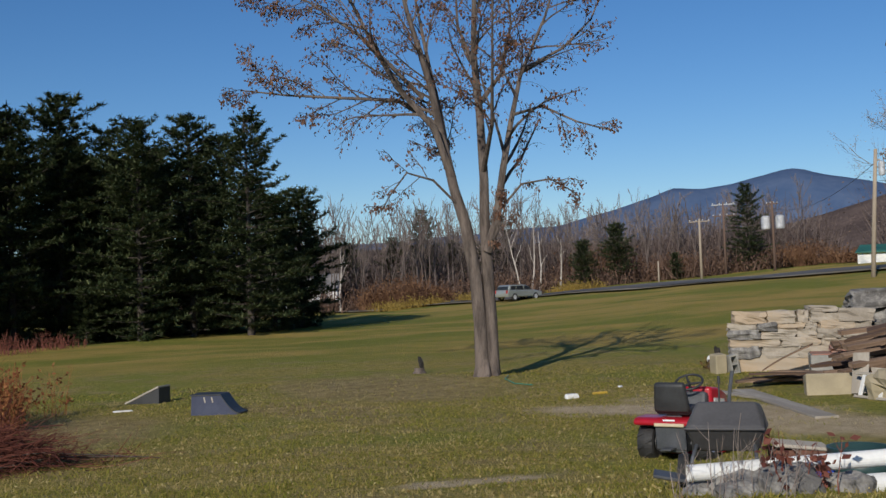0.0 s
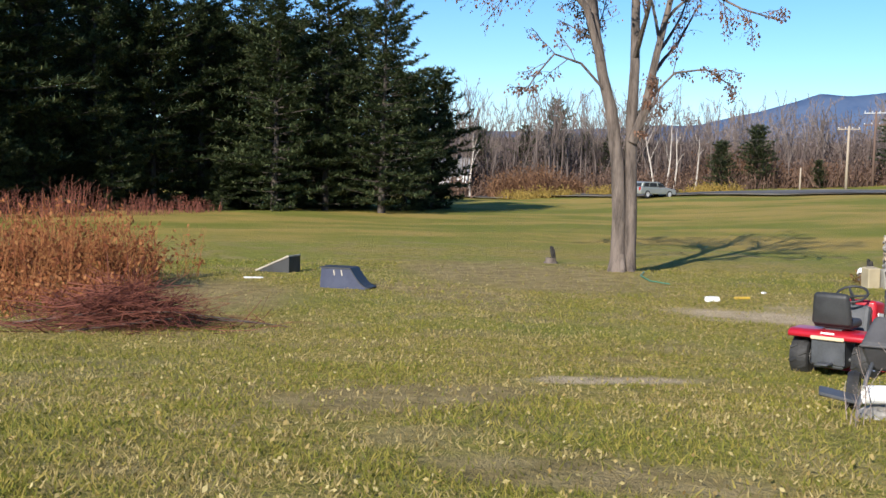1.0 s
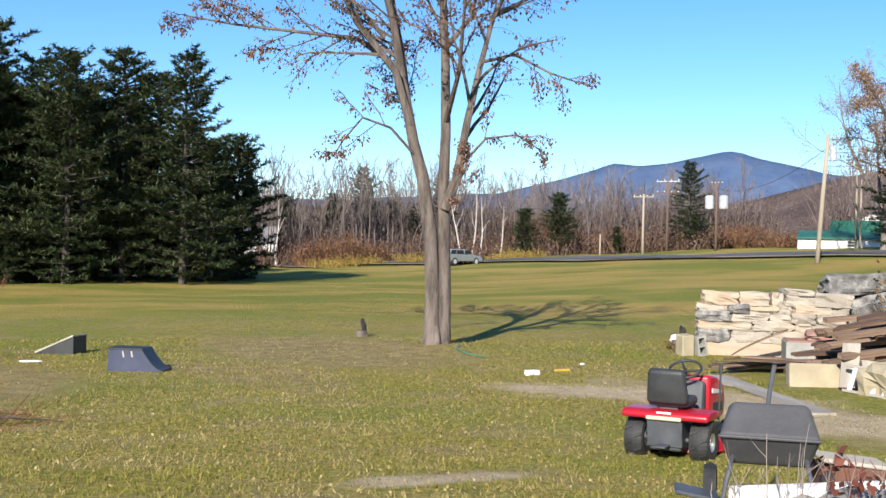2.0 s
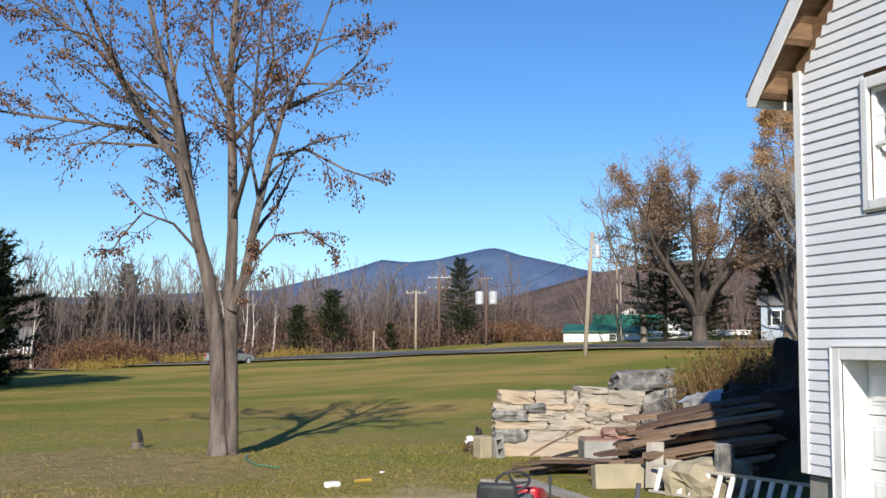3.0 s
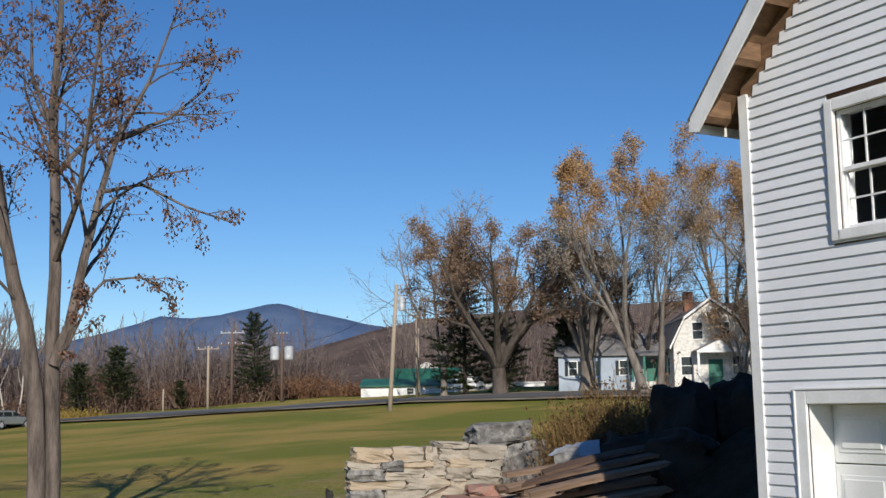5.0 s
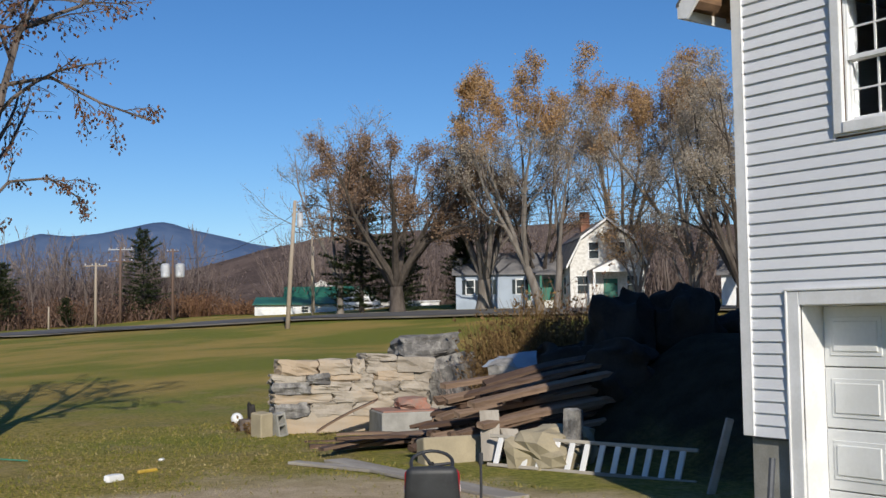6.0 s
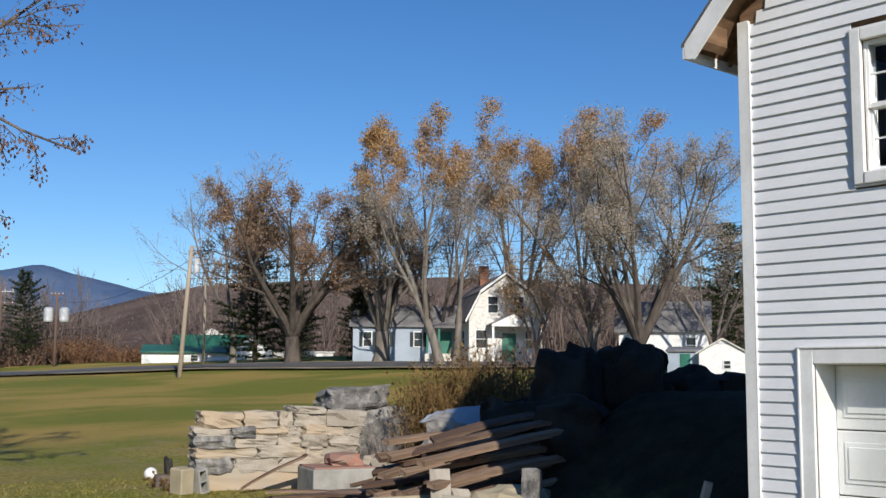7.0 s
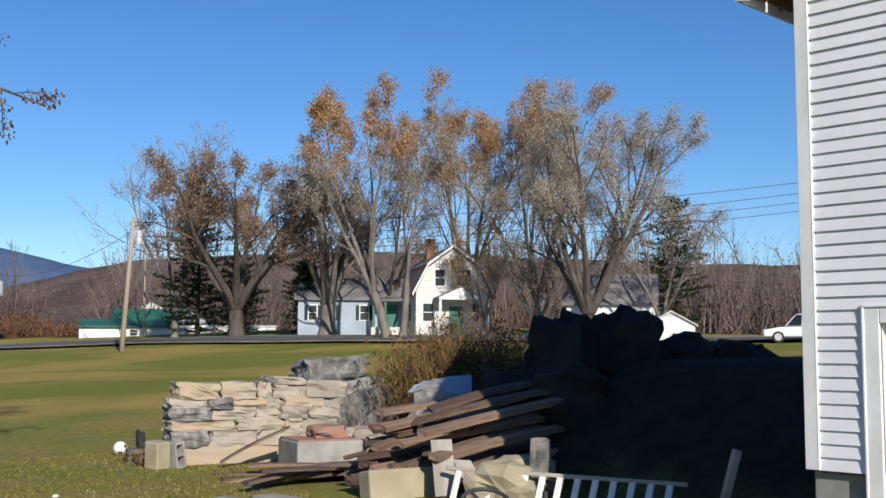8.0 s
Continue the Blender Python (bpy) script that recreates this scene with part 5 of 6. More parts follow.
# stumps, one by the ball and one out on the lawn
def stump(x, y, r, h, label, seed):
    rng = random.Random(seed)
    s = thing("stump", label, "tree stump", pose(x, y, g(x, y) - 0.03))
    prof = [(r * 1.5, 0), (r * 1.15, 0.08), (r, h * 0.5), (r * 0.96, h), (0, h + 0.01)]
    bm = lathe(prof, 16)
    for v in bm.verts:
        v.co.xy *= 1 + 0.15 * noise.noise(v.co * 6 + Vector((seed, 0, 0)))
    part("wood", bm, BARK, s)
    # black lump added in place of an unidentified dark shape on the stump
    bm = stone((r * 0.9, r * 0.75, 0.30), seed, 0.25, m=pose(0.04, 0.04, h + 0.12, 12, 8, 0), flat=0.3)
    part("charred_snag", bm, LUMP_BLACK, s, "black lump in place of an unidentified dark shape on the stump")


stump(-11.75, 2.25, 0.17, 0.22, "low brown stump with a black lump on top beside the wall", 21)
stump(-14.9, -4.15, 0.13, 0.16, "small stump with a black lump on top out on the lawn", 22)
tagged(part("ball", lathe([(0.115 * math.sin(a * math.pi / 12), 0.115 - 0.115 * math.cos(a * math.pi / 12)) for a in range(13)], 24), PLASTIC_WHITE, smooth=True, m=pose(-12.6, 2.44, g(-12.6, 2.44))), "white ball lying on the grass", "ball")

# concrete box with a red stained top
cb = thing("concrete_footing", "grey concrete footing block with rust-red top", "concrete block", pose(-9.1, 3.85, g(-9.1, 3.85), 0, 0, -20))
part("body", block((0.95, 1.05, 0.46), (0, 0, 0.2), bevel=0.025, segs=2), CONCRETE, cb)
part("stained_top", block((0.90, 1.0, 0.03), (0, 0, 0.438), bevel=0.01), RED_DUST, cb)
part("brick_rubble", stone((0.5, 0.5, 0.2), 31, 0.2, m=pose(-0.1, 0.15, 0.53)), RED_DUST, cb)


def plank(L, w, t, bend=0.02, seed=0):
    """A weathered board along x with a slight bow and ragged ends."""
    rng = random.Random(seed)
    geo = Geo()
    n = 5
    for i in range(n + 1):
        x = -L / 2 + L * i / n
        z = bend * math.sin(math.pi * i / n)
        e = (rng.uniform(-0.12, 0.12), rng.uniform(-0.12, 0.12)) if i in (0, n) else (0, 0)
        wob = rng.uniform(0.93, 1.0)
        geo.v += [(x + e[0], -w / 2 * wob, z), (x + e[1], w / 2 * wob, z), (x + e[1], w / 2 * wob, z + t), (x + e[0], -w / 2 * wob, z + t)]
    for i in range(n):
        for k in range(4):
            a, b = i * 4 + k, i * 4 + (k + 1) % 4
            geo.f.append((a, b, b + 4, a + 4))
    geo.f += [(3, 2, 1, 0), (n * 4, n * 4 + 1, n * 4 + 2, n * 4 + 3)]
    return geo


PLANKS = [plank(3.2, 0.14, 0.05, 0.04, 1), plank(2.7, 0.11, 0.06, -0.03, 2), plank(2.4, 0.19, 0.04, 0.06, 3), plank(3.4, 0.13, 0.075, 0.03, 4), plank(1.5, 0.15, 0.04, 0.04, 5)]
PLANKS = [p.mesh("plank", OLD_WOOD) for p in PLANKS]
_r = random.Random(17)
pile = thing("lumber_pile", "heap of weathered brown barn boards and beams", "lumber pile", pose(-5.95, 4.05, -0.95, 0, 0, 84))
for layer in range(9):
    for k in range(8 if layer < 6 else 5):
        z = 0.05 + layer * 0.115
        yy = -0.66 + k * 0.175 + layer * 0.045 + _r.gauss(0, 0.05)
        part("plank", PLANKS[_r.randrange(4)], None, pile, m=pose(_r.gauss(0, 0.22) + 0.05 * layer, yy, z + 0.02 * k, _r.gauss(4, 14), _r.gauss(-5 - layer * 0.4, 2.2), _r.gauss(0, 5 + layer * 0.4)))
for k, (yy, z, ry, rz, i) in enumerate(((-0.75, 0.95, -7, 2, 3), (-0.5, 1.08, -8, -3, 0), (-0.2, 1.16, -8, 4, 2), (-0.85, 0.62, -5, 6, 3), (-0.92, 0.40, -6, -5, 1), (-0.95, 0.2, -4, 5, 0))):
    part("plank", PLANKS[i], None, pile, m=pose(0.1, yy, z, 14, ry, rz))

# loose boards on the ground in front of the wall
loose = thing("loose_boards", "scattered weathered boards lying before the wall", "boards", pose(-7.9, 2.95, g(-7.9, 2.95)))
for k in range(16):
    part("plank", PLANKS[_r.choice((1, 2, 4, 4))], None, loose, m=pose(_r.uniform(-0.8, 0.7), _r.uniform(-0.8, 0.9), 0.02 + 0.028 * (k % 5), _r.gauss(0, 4), _r.gauss(0, 2.5), 90 + _r.gauss(-15, 24)))
tagged(part("leaning_board", PLANKS[4], None, m=pose(-9.75, 3.05, -0.66, 10, -27, 48) @ Matrix.Scale(0.75, 4)), "wide brown board leaning against the footing", "board")

# tan slab, granite stub, boulder, grey boards
tagged(part("tan_slab", block((0.30, 1.02, 0.42), bevel=0.03, segs=2), FOAM_TAN, m=pose(-5.6, 2.25, g(-5.6, 2.25) + 0.12, 0, -10, -14)), "tan cast slab standing on edge in the yard", "slab")
tagged(part("granite_post", stone((0.18, 0.20, 0.46), 61, 0.06, flat=0.9), GREYSTONE, m=pose(-3.9, 2.85, -0.42, 0, 3, 15)), "upright grey granite post stub", "stone post")
tagged(part("boulder", stone((0.8, 1.1, 0.55), 62, 0.16, flat=0.45, cuts=4), FOAM_TAN, m=pose(-4.35, 2.95, -0.75, 0, 0, 20)), "tan rounded boulder beside the railing", "boulder")
for x, y, z, rx, ry, rz in ((-5.05, 2.42, -0.58, 4, 62, -35), (-4.8, 2.65, -0.75, -8, 40, -20)):
    tagged(part("grey_board", block((0.72, 0.26, 0.035), bevel=0.004), GREY_WOOD, m=pose(x, y, z, rx, ry, rz)), "short grey board leaning on the pile", "board", "grey boards")


# white railing section lying against the rubble
def railing():
    r = thing("porch_railing", "white-painted porch railing section lying on the ground", "railing", pose(-4.85, 2.2, -0.97, 0, 1, 19.3) @ pose(0, 0, 0, -12, 0, 0))
    L = 2.85
    part("top_rail", block((L, 0.06, 0.045), (L / 2, 0, 0.42), bevel=0.006), GREY_WOOD, r)
    part("bottom_rail", block((L, 0.06, 0.045), (L / 2, 0, 0.05), bevel=0.006), GREY_WOOD, r)
    for k in range(13):
        part("baluster", block((0.075, 0.03, 0.37), (0.15 + k * 0.208, -0.012, 0.235), (0, 8, 0), bevel=0.006), WHITE, r)


railing()
tagged(part("grey_post", block((0.08, 0.08, 0.9), bevel=0.01), GREY_WOOD, m=pose(-1.35, 2.6, -0.58, 0, 16, 53)), "grey wooden post leaning by the garage corner", "post")
# tarp over stones
def tarp_sheet():
    geo = Geo()
    nx, ny = 18, 14
    for j in range(ny):
        for i in range(nx):
            x, y = i / (nx - 1) * 1.9 - 0.95, j / (ny - 1) * 1.5 - 0.75
            z = 0.42 * math.exp(-(x * x * 1.4 + y * y * 1.6)) + 0.10 * noise.noise(Vector((x * 2.2, y * 2.2, 4))) + 0.03 * noise.noise(Vector((x * 7, y * 7, 1)))
            geo.v.append((x, y, z))
    geo.f = [(j * nx + i, j * nx + i + 1, (j + 1) * nx + i + 1, (j + 1) * nx + i) for j in range(ny - 1) for i in range(nx - 1)]
    t = thing("tarp_covered_heap", "blue-grey tarp draped over a rubble heap", "tarp", pose(-7.55, 5.45, 0.1, 6, 10, 25) @ Matrix.Scale(0.78, 4))
    part("tarp", geo, TARP, t, smooth=True)
    part("rubble", stone((1.9, 1.5, 1.2), 71, 0.12, m=pose(0, 0, -0.42), flat=0.6, cuts=4), GREYSTONE, t)


tarp_sheet()

# heap and boulders on the bank, the garage's shade painted into their colour
SHADED_LOAM = material("shade_darkened_loam", (0.014, 0.011, 0.009), (0.034, 0.027, 0.021), 1.0, 2, 25, 0.6, bump_dist=0.03)
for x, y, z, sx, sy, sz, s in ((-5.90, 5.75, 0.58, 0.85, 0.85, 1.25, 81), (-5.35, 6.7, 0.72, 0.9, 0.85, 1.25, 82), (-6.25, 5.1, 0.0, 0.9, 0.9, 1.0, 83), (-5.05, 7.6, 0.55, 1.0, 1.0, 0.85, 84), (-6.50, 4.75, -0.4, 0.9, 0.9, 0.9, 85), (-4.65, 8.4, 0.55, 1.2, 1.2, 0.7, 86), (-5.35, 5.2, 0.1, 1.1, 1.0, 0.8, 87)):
    tagged(part("rubble_boulder", stone((sx, sy, sz), s, 0.26, flat=0.4, cuts=9), SHADED_LOAM, smooth=True, m=pose(x, y, z, 0, 0, s * 31)), "earth-covered boulder with the garage's shade deepened in its colour", "boulder", "boulders on the bank")

# ---- lawn tractor, cart and clutter ----
RED = material("red_enamel", (0.42, 0.012, 0.025), (0.34, 0.010, 0.02), 0.3, 3, 30, 0.02)
BLACK_PLASTIC = material("black_plastic", (0.025, 0.026, 0.028), (0.04, 0.042, 0.045), 0.55, 5, 50, 0.1)
DARK_STEEL = material("dark_painted_steel", (0.05, 0.055, 0.062), (0.085, 0.09, 0.10), 0.5, 4, 40, 0.1)
CART_GREY = material("charcoal_plastic_tub", (0.06, 0.058, 0.06), (0.085, 0.083, 0.086), 0.65, 3, 40, 0.15)
CHROME = material("silver_metal", (0.6, 0.6, 0.62), (0.5, 0.5, 0.52), 0.3, 4, 30, 0.02, metal=0.8)
CREAM = material("cream_reflector", (0.62, 0.52, 0.36), (0.55, 0.46, 0.32), 0.4, 4, 30, 0.0)


def build_tractor():
    t = thing("lawn_tractor", "red ride-on lawn tractor with black seat", "lawn tractor", pose(-0.12, -2.12, g(-0.12, -2.12) - 0.05, 0, 0, 144) @ Matrix.Scale(0.885, 4))
    # +x is forward, rear axle at the origin
    for s in (-1, 1):
        prof = [(0.10, -0.10), (0.20, -0.115), (0.235, -0.10), (0.245, -0.05), (0.248, 0), (0.245, 0.05), (0.235, 0.10), (0.20, 0.115), (0.10, 0.10)]
        w = part("rear_wheel", lathe(prof, 32, pose(0, s * 0.37, 0.25, 90, 0, 0)), BLACK, t)
        for k in range(18):
            a = k * 20
            lug = block((0.10, 0.03, 0.016), (0, 0, 0.248), (0, 0, 28), bevel=0.004)
            bmesh.ops.transform(lug, matrix=pose(0, s * 0.37 + (0.055 if k % 2 else -0.055), 0.25) @ pose(0, 0, 0, 0, a, 0) @ pose(0, 0, 0, 0, 0, 90), verts=lug.verts[:])
            part("tread_lug", lug, BLACK, w)
        part("rim", lathe([(0, -0.06), (0.06, -0.05), (0.09, -0.09), (0.105, -0.105), (0.105, 0.105), (0.09, 0.09), (0.06, 0.05), (0, 0.06)], 24, pose(0, s * 0.37, 0.25, 90, 0, 0)), CHROME, w)
        f = part("front_wheel", lathe([(0.07, -0.07), (0.15, -0.075), (0.18, -0.05), (0.185, 0), (0.18, 0.05), (0.15, 0.075), (0.07, 0.07)], 28, pose(1.15, s * 0.36, 0.185, 90, 0, 0)), BLACK, t)
        part("rim", lathe([(0, -0.05), (0.075, -0.072), (0.075, 0.072), (0, 0.05)], 18, pose(1.15, s * 0.36, 0.185, 90, 0, 0)), CHROME, f)
    # rear body with wide fenders
    fe = prism([(-0.30, 0.50), (0.30, 0.50), (0.30, 0.56), (0.12, 0.60), (-0.22, 0.60), (-0.30, 0.57)], 0.98, bevel=0.028, segs=3)
    part("fender", fe, RED, t, smooth=True)
    part("rear_frame", block((0.42, 0.36, 0.36), (-0.02, 0, 0.33), bevel=0.02), DARK_STEEL, t)
    part("rear_panel", block((0.03, 0.40, 0.30), (-0.25, 0, 0.34), (0, -6, 0), bevel=0.012), DARK_STEEL, t, "dark steel rear plate")
    part("reflector", block((0.025, 0.40, 0.045), (-0.31, 0, 0.515), bevel=0.01), CREAM, t)
    part("decal", block((0.004, 0.16, 0.022), (-0.303, 0, 0.575), (0, 25, 0)), WHITE, t, "white maker's plate")
    part("axle", lathe([(0.03, -0.3), (0.03, 0.3)], 12, pose(0, 0, 0.25, 90, 0, 0)), DARK_STEEL, t)
    part("tow_hitch", block((0.22, 0.14, 0.02), (-0.36, 0, 0.22), bevel=0.004), DARK_STEEL, t)
    # seat
    part("seat_cushion", block((0.44, 0.46, 0.11), (0.06, 0, 0.68), bevel=0.045, segs=3), BLACK_PLASTIC, t, smooth=True)
    part("seat_back", block((0.12, 0.48, 0.40), (-0.19, 0, 0.86), (0, -12, 0), bevel=0.05, segs=3, taper=(0.9, 0.86)), BLACK_PLASTIC, t, smooth=True)
    part("seat_bracket", block((0.3, 0.2, 0.06), (0.05, 0, 0.615)), DARK_STEEL, t)
    # dash, wheel and hood
    part("footwell", block((0.62, 0.86, 0.05), (0.52, 0, 0.33), bevel=0.015), BLACK_PLASTIC, t)
    part("dash", block((0.24, 0.42, 0.50), (0.66, 0, 0.60), (0, 10, 0), bevel=0.05, segs=2), DARK_STEEL, t)
    hood = prism([(0.70, 0.36), (1.42, 0.36), (1.48, 0.55), (1.40, 0.76), (1.10, 0.87), (0.70, 0.92)], 0.50, bevel=0.05, segs=3)
    part("hood", hood, RED, t, smooth=True)
    for s in (-1, 1):
        part("hood_decal", prism([(0.80, 0.70), (1.25, 0.66), (1.25, 0.70), (0.80, 0.76)], 0.006, pose(0, s * 0.253, 0)), WHITE, t, "pale stripe on the hood side")
        part("side_grille", prism([(0.85, 0.45), (1.3, 0.45), (1.3, 0.56), (0.85, 0.58)], 0.006, pose(0, s * 0.253, 0)), BLACK_PLASTIC, t)
        part("headlight", block((0.03, 0.14, 0.08), (1.46, s * 0.14, 0.60), bevel=0.01), CREAM, t)
    geo = Geo()
    ring = [Vector((0.185 * math.cos(a * math.pi / 12), 0.185 * math.sin(a * math.pi / 12), 0)) for a in range(25)]
    tilt = pose(0.54, 0, 0.99, 0, -28, 0)
    geo.tube([tilt @ p for p in ring], [0.016] * 25, 8)
    for a in (0.5, 2.6, 4.7):
        geo.tube([tilt @ Vector((0, 0, -0.03)), tilt @ Vector((0.18 * math.cos(a), 0.18 * math.sin(a), 0))], [0.02, 0.012], 6)
    geo.tube([tilt @ Vector((0, 0, 0)), tilt @ Vector((0, 0, -0.3))], [0.022, 0.022], 8)
    part("steering_wheel", geo, BLACK_PLASTIC, t, smooth=True)
    geo = Geo()
    geo.tube([(0.45, -0.42, 0.45), (0.46, -0.43, 0.80), (0.47, -0.43, 1.02)], [0.012, 0.012, 0.012], 8)
    geo.tube([(0.47, -0.43, 0.98), (0.475, -0.43, 1.08)], [0.022, 0.02], 8, True)
    part("lift_lever", geo, BLACK_PLASTIC, t)
    part("mower_deck", lathe([(0, 0.24), (0.38, 0.24), (0.47, 0.20), (0.50, 0.09), (0.49, 0.09)], 28, pose(0.62, 0, 0)), RED, t, "red mower deck")
    part("front_axle", block((0.06, 0.66, 0.05), (1.15, 0, 0.22)), DARK_STEEL, t)


build_tractor()


def build_cart():
    """A garden dump cart tipped forward on its legs."""
    c = thing("dump_cart", "charcoal plastic garden dump cart, tipped over", "garden cart", pose(*near(2.72, -3.72), g(*near(2.72, -3.72)) + 0.05, 0, 0, 66) @ Matrix.Scale(0.94, 4))
    tub = prism([(-0.15, 0.27), (0.20, 0.27), (0.30, 0.45), (0.22, 0.65), (-0.08, 0.69), (-0.33, 0.49)], 0.66, pose(0, 0, 0, 0, 0, 90), bevel=0.035, segs=3)
    for v in tub.verts:
        v.co.x *= 1 - 0.22 * smooth01((v.co.z - 0.5) / 0.2) - 0.2 * smooth01((0.42 - v.co.z) / 0.16)
    part("tub", tub, CART_GREY, c, smooth=False)
    part("tub_rim", block((0.67, 0.025, 0.022), (0, -0.328, 0.485), (20, 0, 0), bevel=0.006), CART_GREY, c)
    for s in (-1, 1):
        geo = Geo()
        geo.tube([(s * 0.24, -0.26, 0.34), (s * 0.26, -0.40, 0.26), (s * 0.30, -0.50, 0.06), (s * 0.32, -0.52, -0.13)], [0.016] * 4, 8, True)
        part("leg", geo, DARK_STEEL, c)
        w = part("wheel", lathe([(0.08, -0.04), (0.15, -0.045), (0.17, 0), (0.15, 0.045), (0.08, 0.04)], 24, pose(s * 0.40, 0.12, 0.05, 0, 90, 0)), BLACK, c)
        part("rim", lathe([(0, -0.035), (0.085, -0.04), (0.085, 0.04), (0, 0.035)], 16, pose(s * 0.40, 0.12, 0.05, 0, 90, 0)), CHROME, w)
    geo = Geo()
    geo.tube([(-0.02, 0.30, 0.5), (0.0, 0.34, 0.72), (0.03, 0.36, 0.92)], [0.017] * 3, 8, True)
    part("drawbar", geo, DARK_STEEL, c)
    part("side_tray", block((0.30, 0.20, 0.03), (-0.48, -0.2, 0.06), (6, 10, 8), bevel=0.008), DARK_STEEL, c, "dark flat steel tray beside the tub")


build_cart()

BLUE = material("blue_plastic_crate", (0.015, 0.045, 0.28), (0.022, 0.065, 0.36), 0.4, 4, 30, 0.05)
TEAL = material("dark_green_barrel", (0.018, 0.048, 0.052), (0.03, 0.07, 0.07), 0.45, 3, 40, 0.08)
RUST = material("rusty_brown_box", (0.16, 0.075, 0.05), (0.10, 0.05, 0.035), 0.85, 5, 50, 0.3)

# long pale pipes on stones
def pvc_pipe(a, b, r, label):
    p = thing("pvc_pipe", label, "pipe", Matrix.Translation(a))
    d = Vector(b) - Vector(a)
    geo = Geo()
    n = 20
    side = d.orthogonal().normalized()
    other = d.normalized().cross(side)
    for rad, flip in ((r, 1), (r * 0.9, -1)):
        base = len(geo.v)
        for q in (Vector((0, 0, 0)), d):
            for k in range(n):
                a_ = 2 * math.pi * k / n
                geo.v.append(tuple(q + (side * math.cos(a_) + other * math.sin(a_)) * rad))
        for k in range(n):
            f = (base + k, base + (k + 1) % n, base + n + (k + 1) % n, base + n + k)
            geo.f.append(f if flip > 0 else f[::-1])
    for k in range(n):
        geo.f.append((k, 2 * n + k, 2 * n + (k + 1) % n, (k + 1) % n))
        geo.f.append((n + (k + 1) % n, 3 * n + (k + 1) % n, 3 * n + k, n + k))
    part("tube", geo, PVC, p, smooth=False)
    geo = Geo()
    geo.tube([d.normalized() * 0.02, d.normalized() * 0.14], [r * 1.12, r * 1.12], 20, True)
    if "coupling" in label:
        part("coupling", geo, PVC, p)


pvc_pipe((*near(3.56, -4.40), -0.37), (*near(3.93, -1.5), -0.26), 0.062, "long white plastic pipe lying on stones")
pvc_pipe((*near(3.82, -3.35), -0.49), (*near(4.25, -1.2), -0.38), 0.075, "white plastic pipe with a coupling beside another")
for x, y, s, k in ((3.62, -4.0, 0.36, 91), (3.78, -3.72, 0.42, 92), (3.85, -3.3, 0.30, 93), (3.75, -2.6, 0.34, 94), (3.85, -4.15, 0.24, 95), (3.5, -4.28, 0.20, 96), (4.0, -1.7, 0.3, 97)):
    x, y = near(x, y)
    tagged(part("field_rock", stone((s, s * 1.15, s * 0.75), k, 0.16, flat=0.4, cuts=4), GREYSTONE, m=pose(x, y, g(x, y) + s * 0.02, 0, 0, k * 40)), "rounded grey rock under the white pipes", "rock", "rocks under the pipes")

b = thing("barrel", "dark green plastic barrel lying open", "barrel", pose(*near(2.98, -2.72), g(*near(2.98, -2.72)) - 0.02, 0, 0, 24) @ Matrix.Diagonal((0.85, 0.85, 0.55, 1)))
part("shell", lathe([(0.0, 0.02), (0.27, 0.02), (0.29, 0.06), (0.30, 0.3), (0.31, 0.34), (0.30, 0.38), (0.29, 0.60), (0.30, 0.63), (0.27, 0.63), (0.27, 0.08), (0, 0.08)], 32), TEAL, b, smooth=True)
cr = thing("crate", "blue plastic crate beside the barrel", "crate", pose(*near(3.12, -3.2), g(*near(3.12, -3.2)) + 0.0, 0, 0, 79) @ Matrix.Scale(0.75, 4))
for size, at in (((0.40, 0.02, 0.22), (0, -0.14, 0.13)), ((0.40, 0.02, 0.22), (0, 0.14, 0.13)), ((0.02, 0.26, 0.22), (-0.19, 0, 0.13)), ((0.02, 0.26, 0.22), (0.19, 0, 0.13))):
    part("side", block(size, at, bevel=0.005), BLUE, cr)
part("floor_panel", block((0.38, 0.26, 0.02), (0, 0, 0.02)), BLUE, cr)
rb = thing("rusty_box", "rusty brown metal box with a pale lid", "box", pose(*near(2.62, -3.08), g(*near(2.62, -3.08)) + 0.05, 0, 0, 79))
part("body", block((0.42, 0.34, 0.26), (0, 0, 0.13), bevel=0.015), RUST, rb)
part("lid", block((0.46, 0.36, 0.03), (0.02, 0, 0.285), (0, 6, 0), bevel=0.008), GREY_WOOD, rb)
tagged(part("grey_plank", block((4.2, 0.34, 0.04), bevel=0.006), GREY_WOOD, m=pose(-4.6, 0.86, g(-4.6, 0.86) + 0.03, 0, 0, -4)), "long grey plank lying on bare dirt", "board", "planks on the dirt")
tagged(part("grey_plank", block((2.0, 0.20, 0.04), bevel=0.006), GREY_WOOD, m=pose(-5.95, 0.72, g(-5.95, 0.72) + 0.03, 0, 0, 14)), "long grey plank lying on bare dirt", "board", "planks on the dirt")

# two small dark ramps
RAMP = material("dark_blue_ramp", (0.028, 0.036, 0.075), (0.045, 0.055, 0.10), 0.5, 4, 40, 0.1)
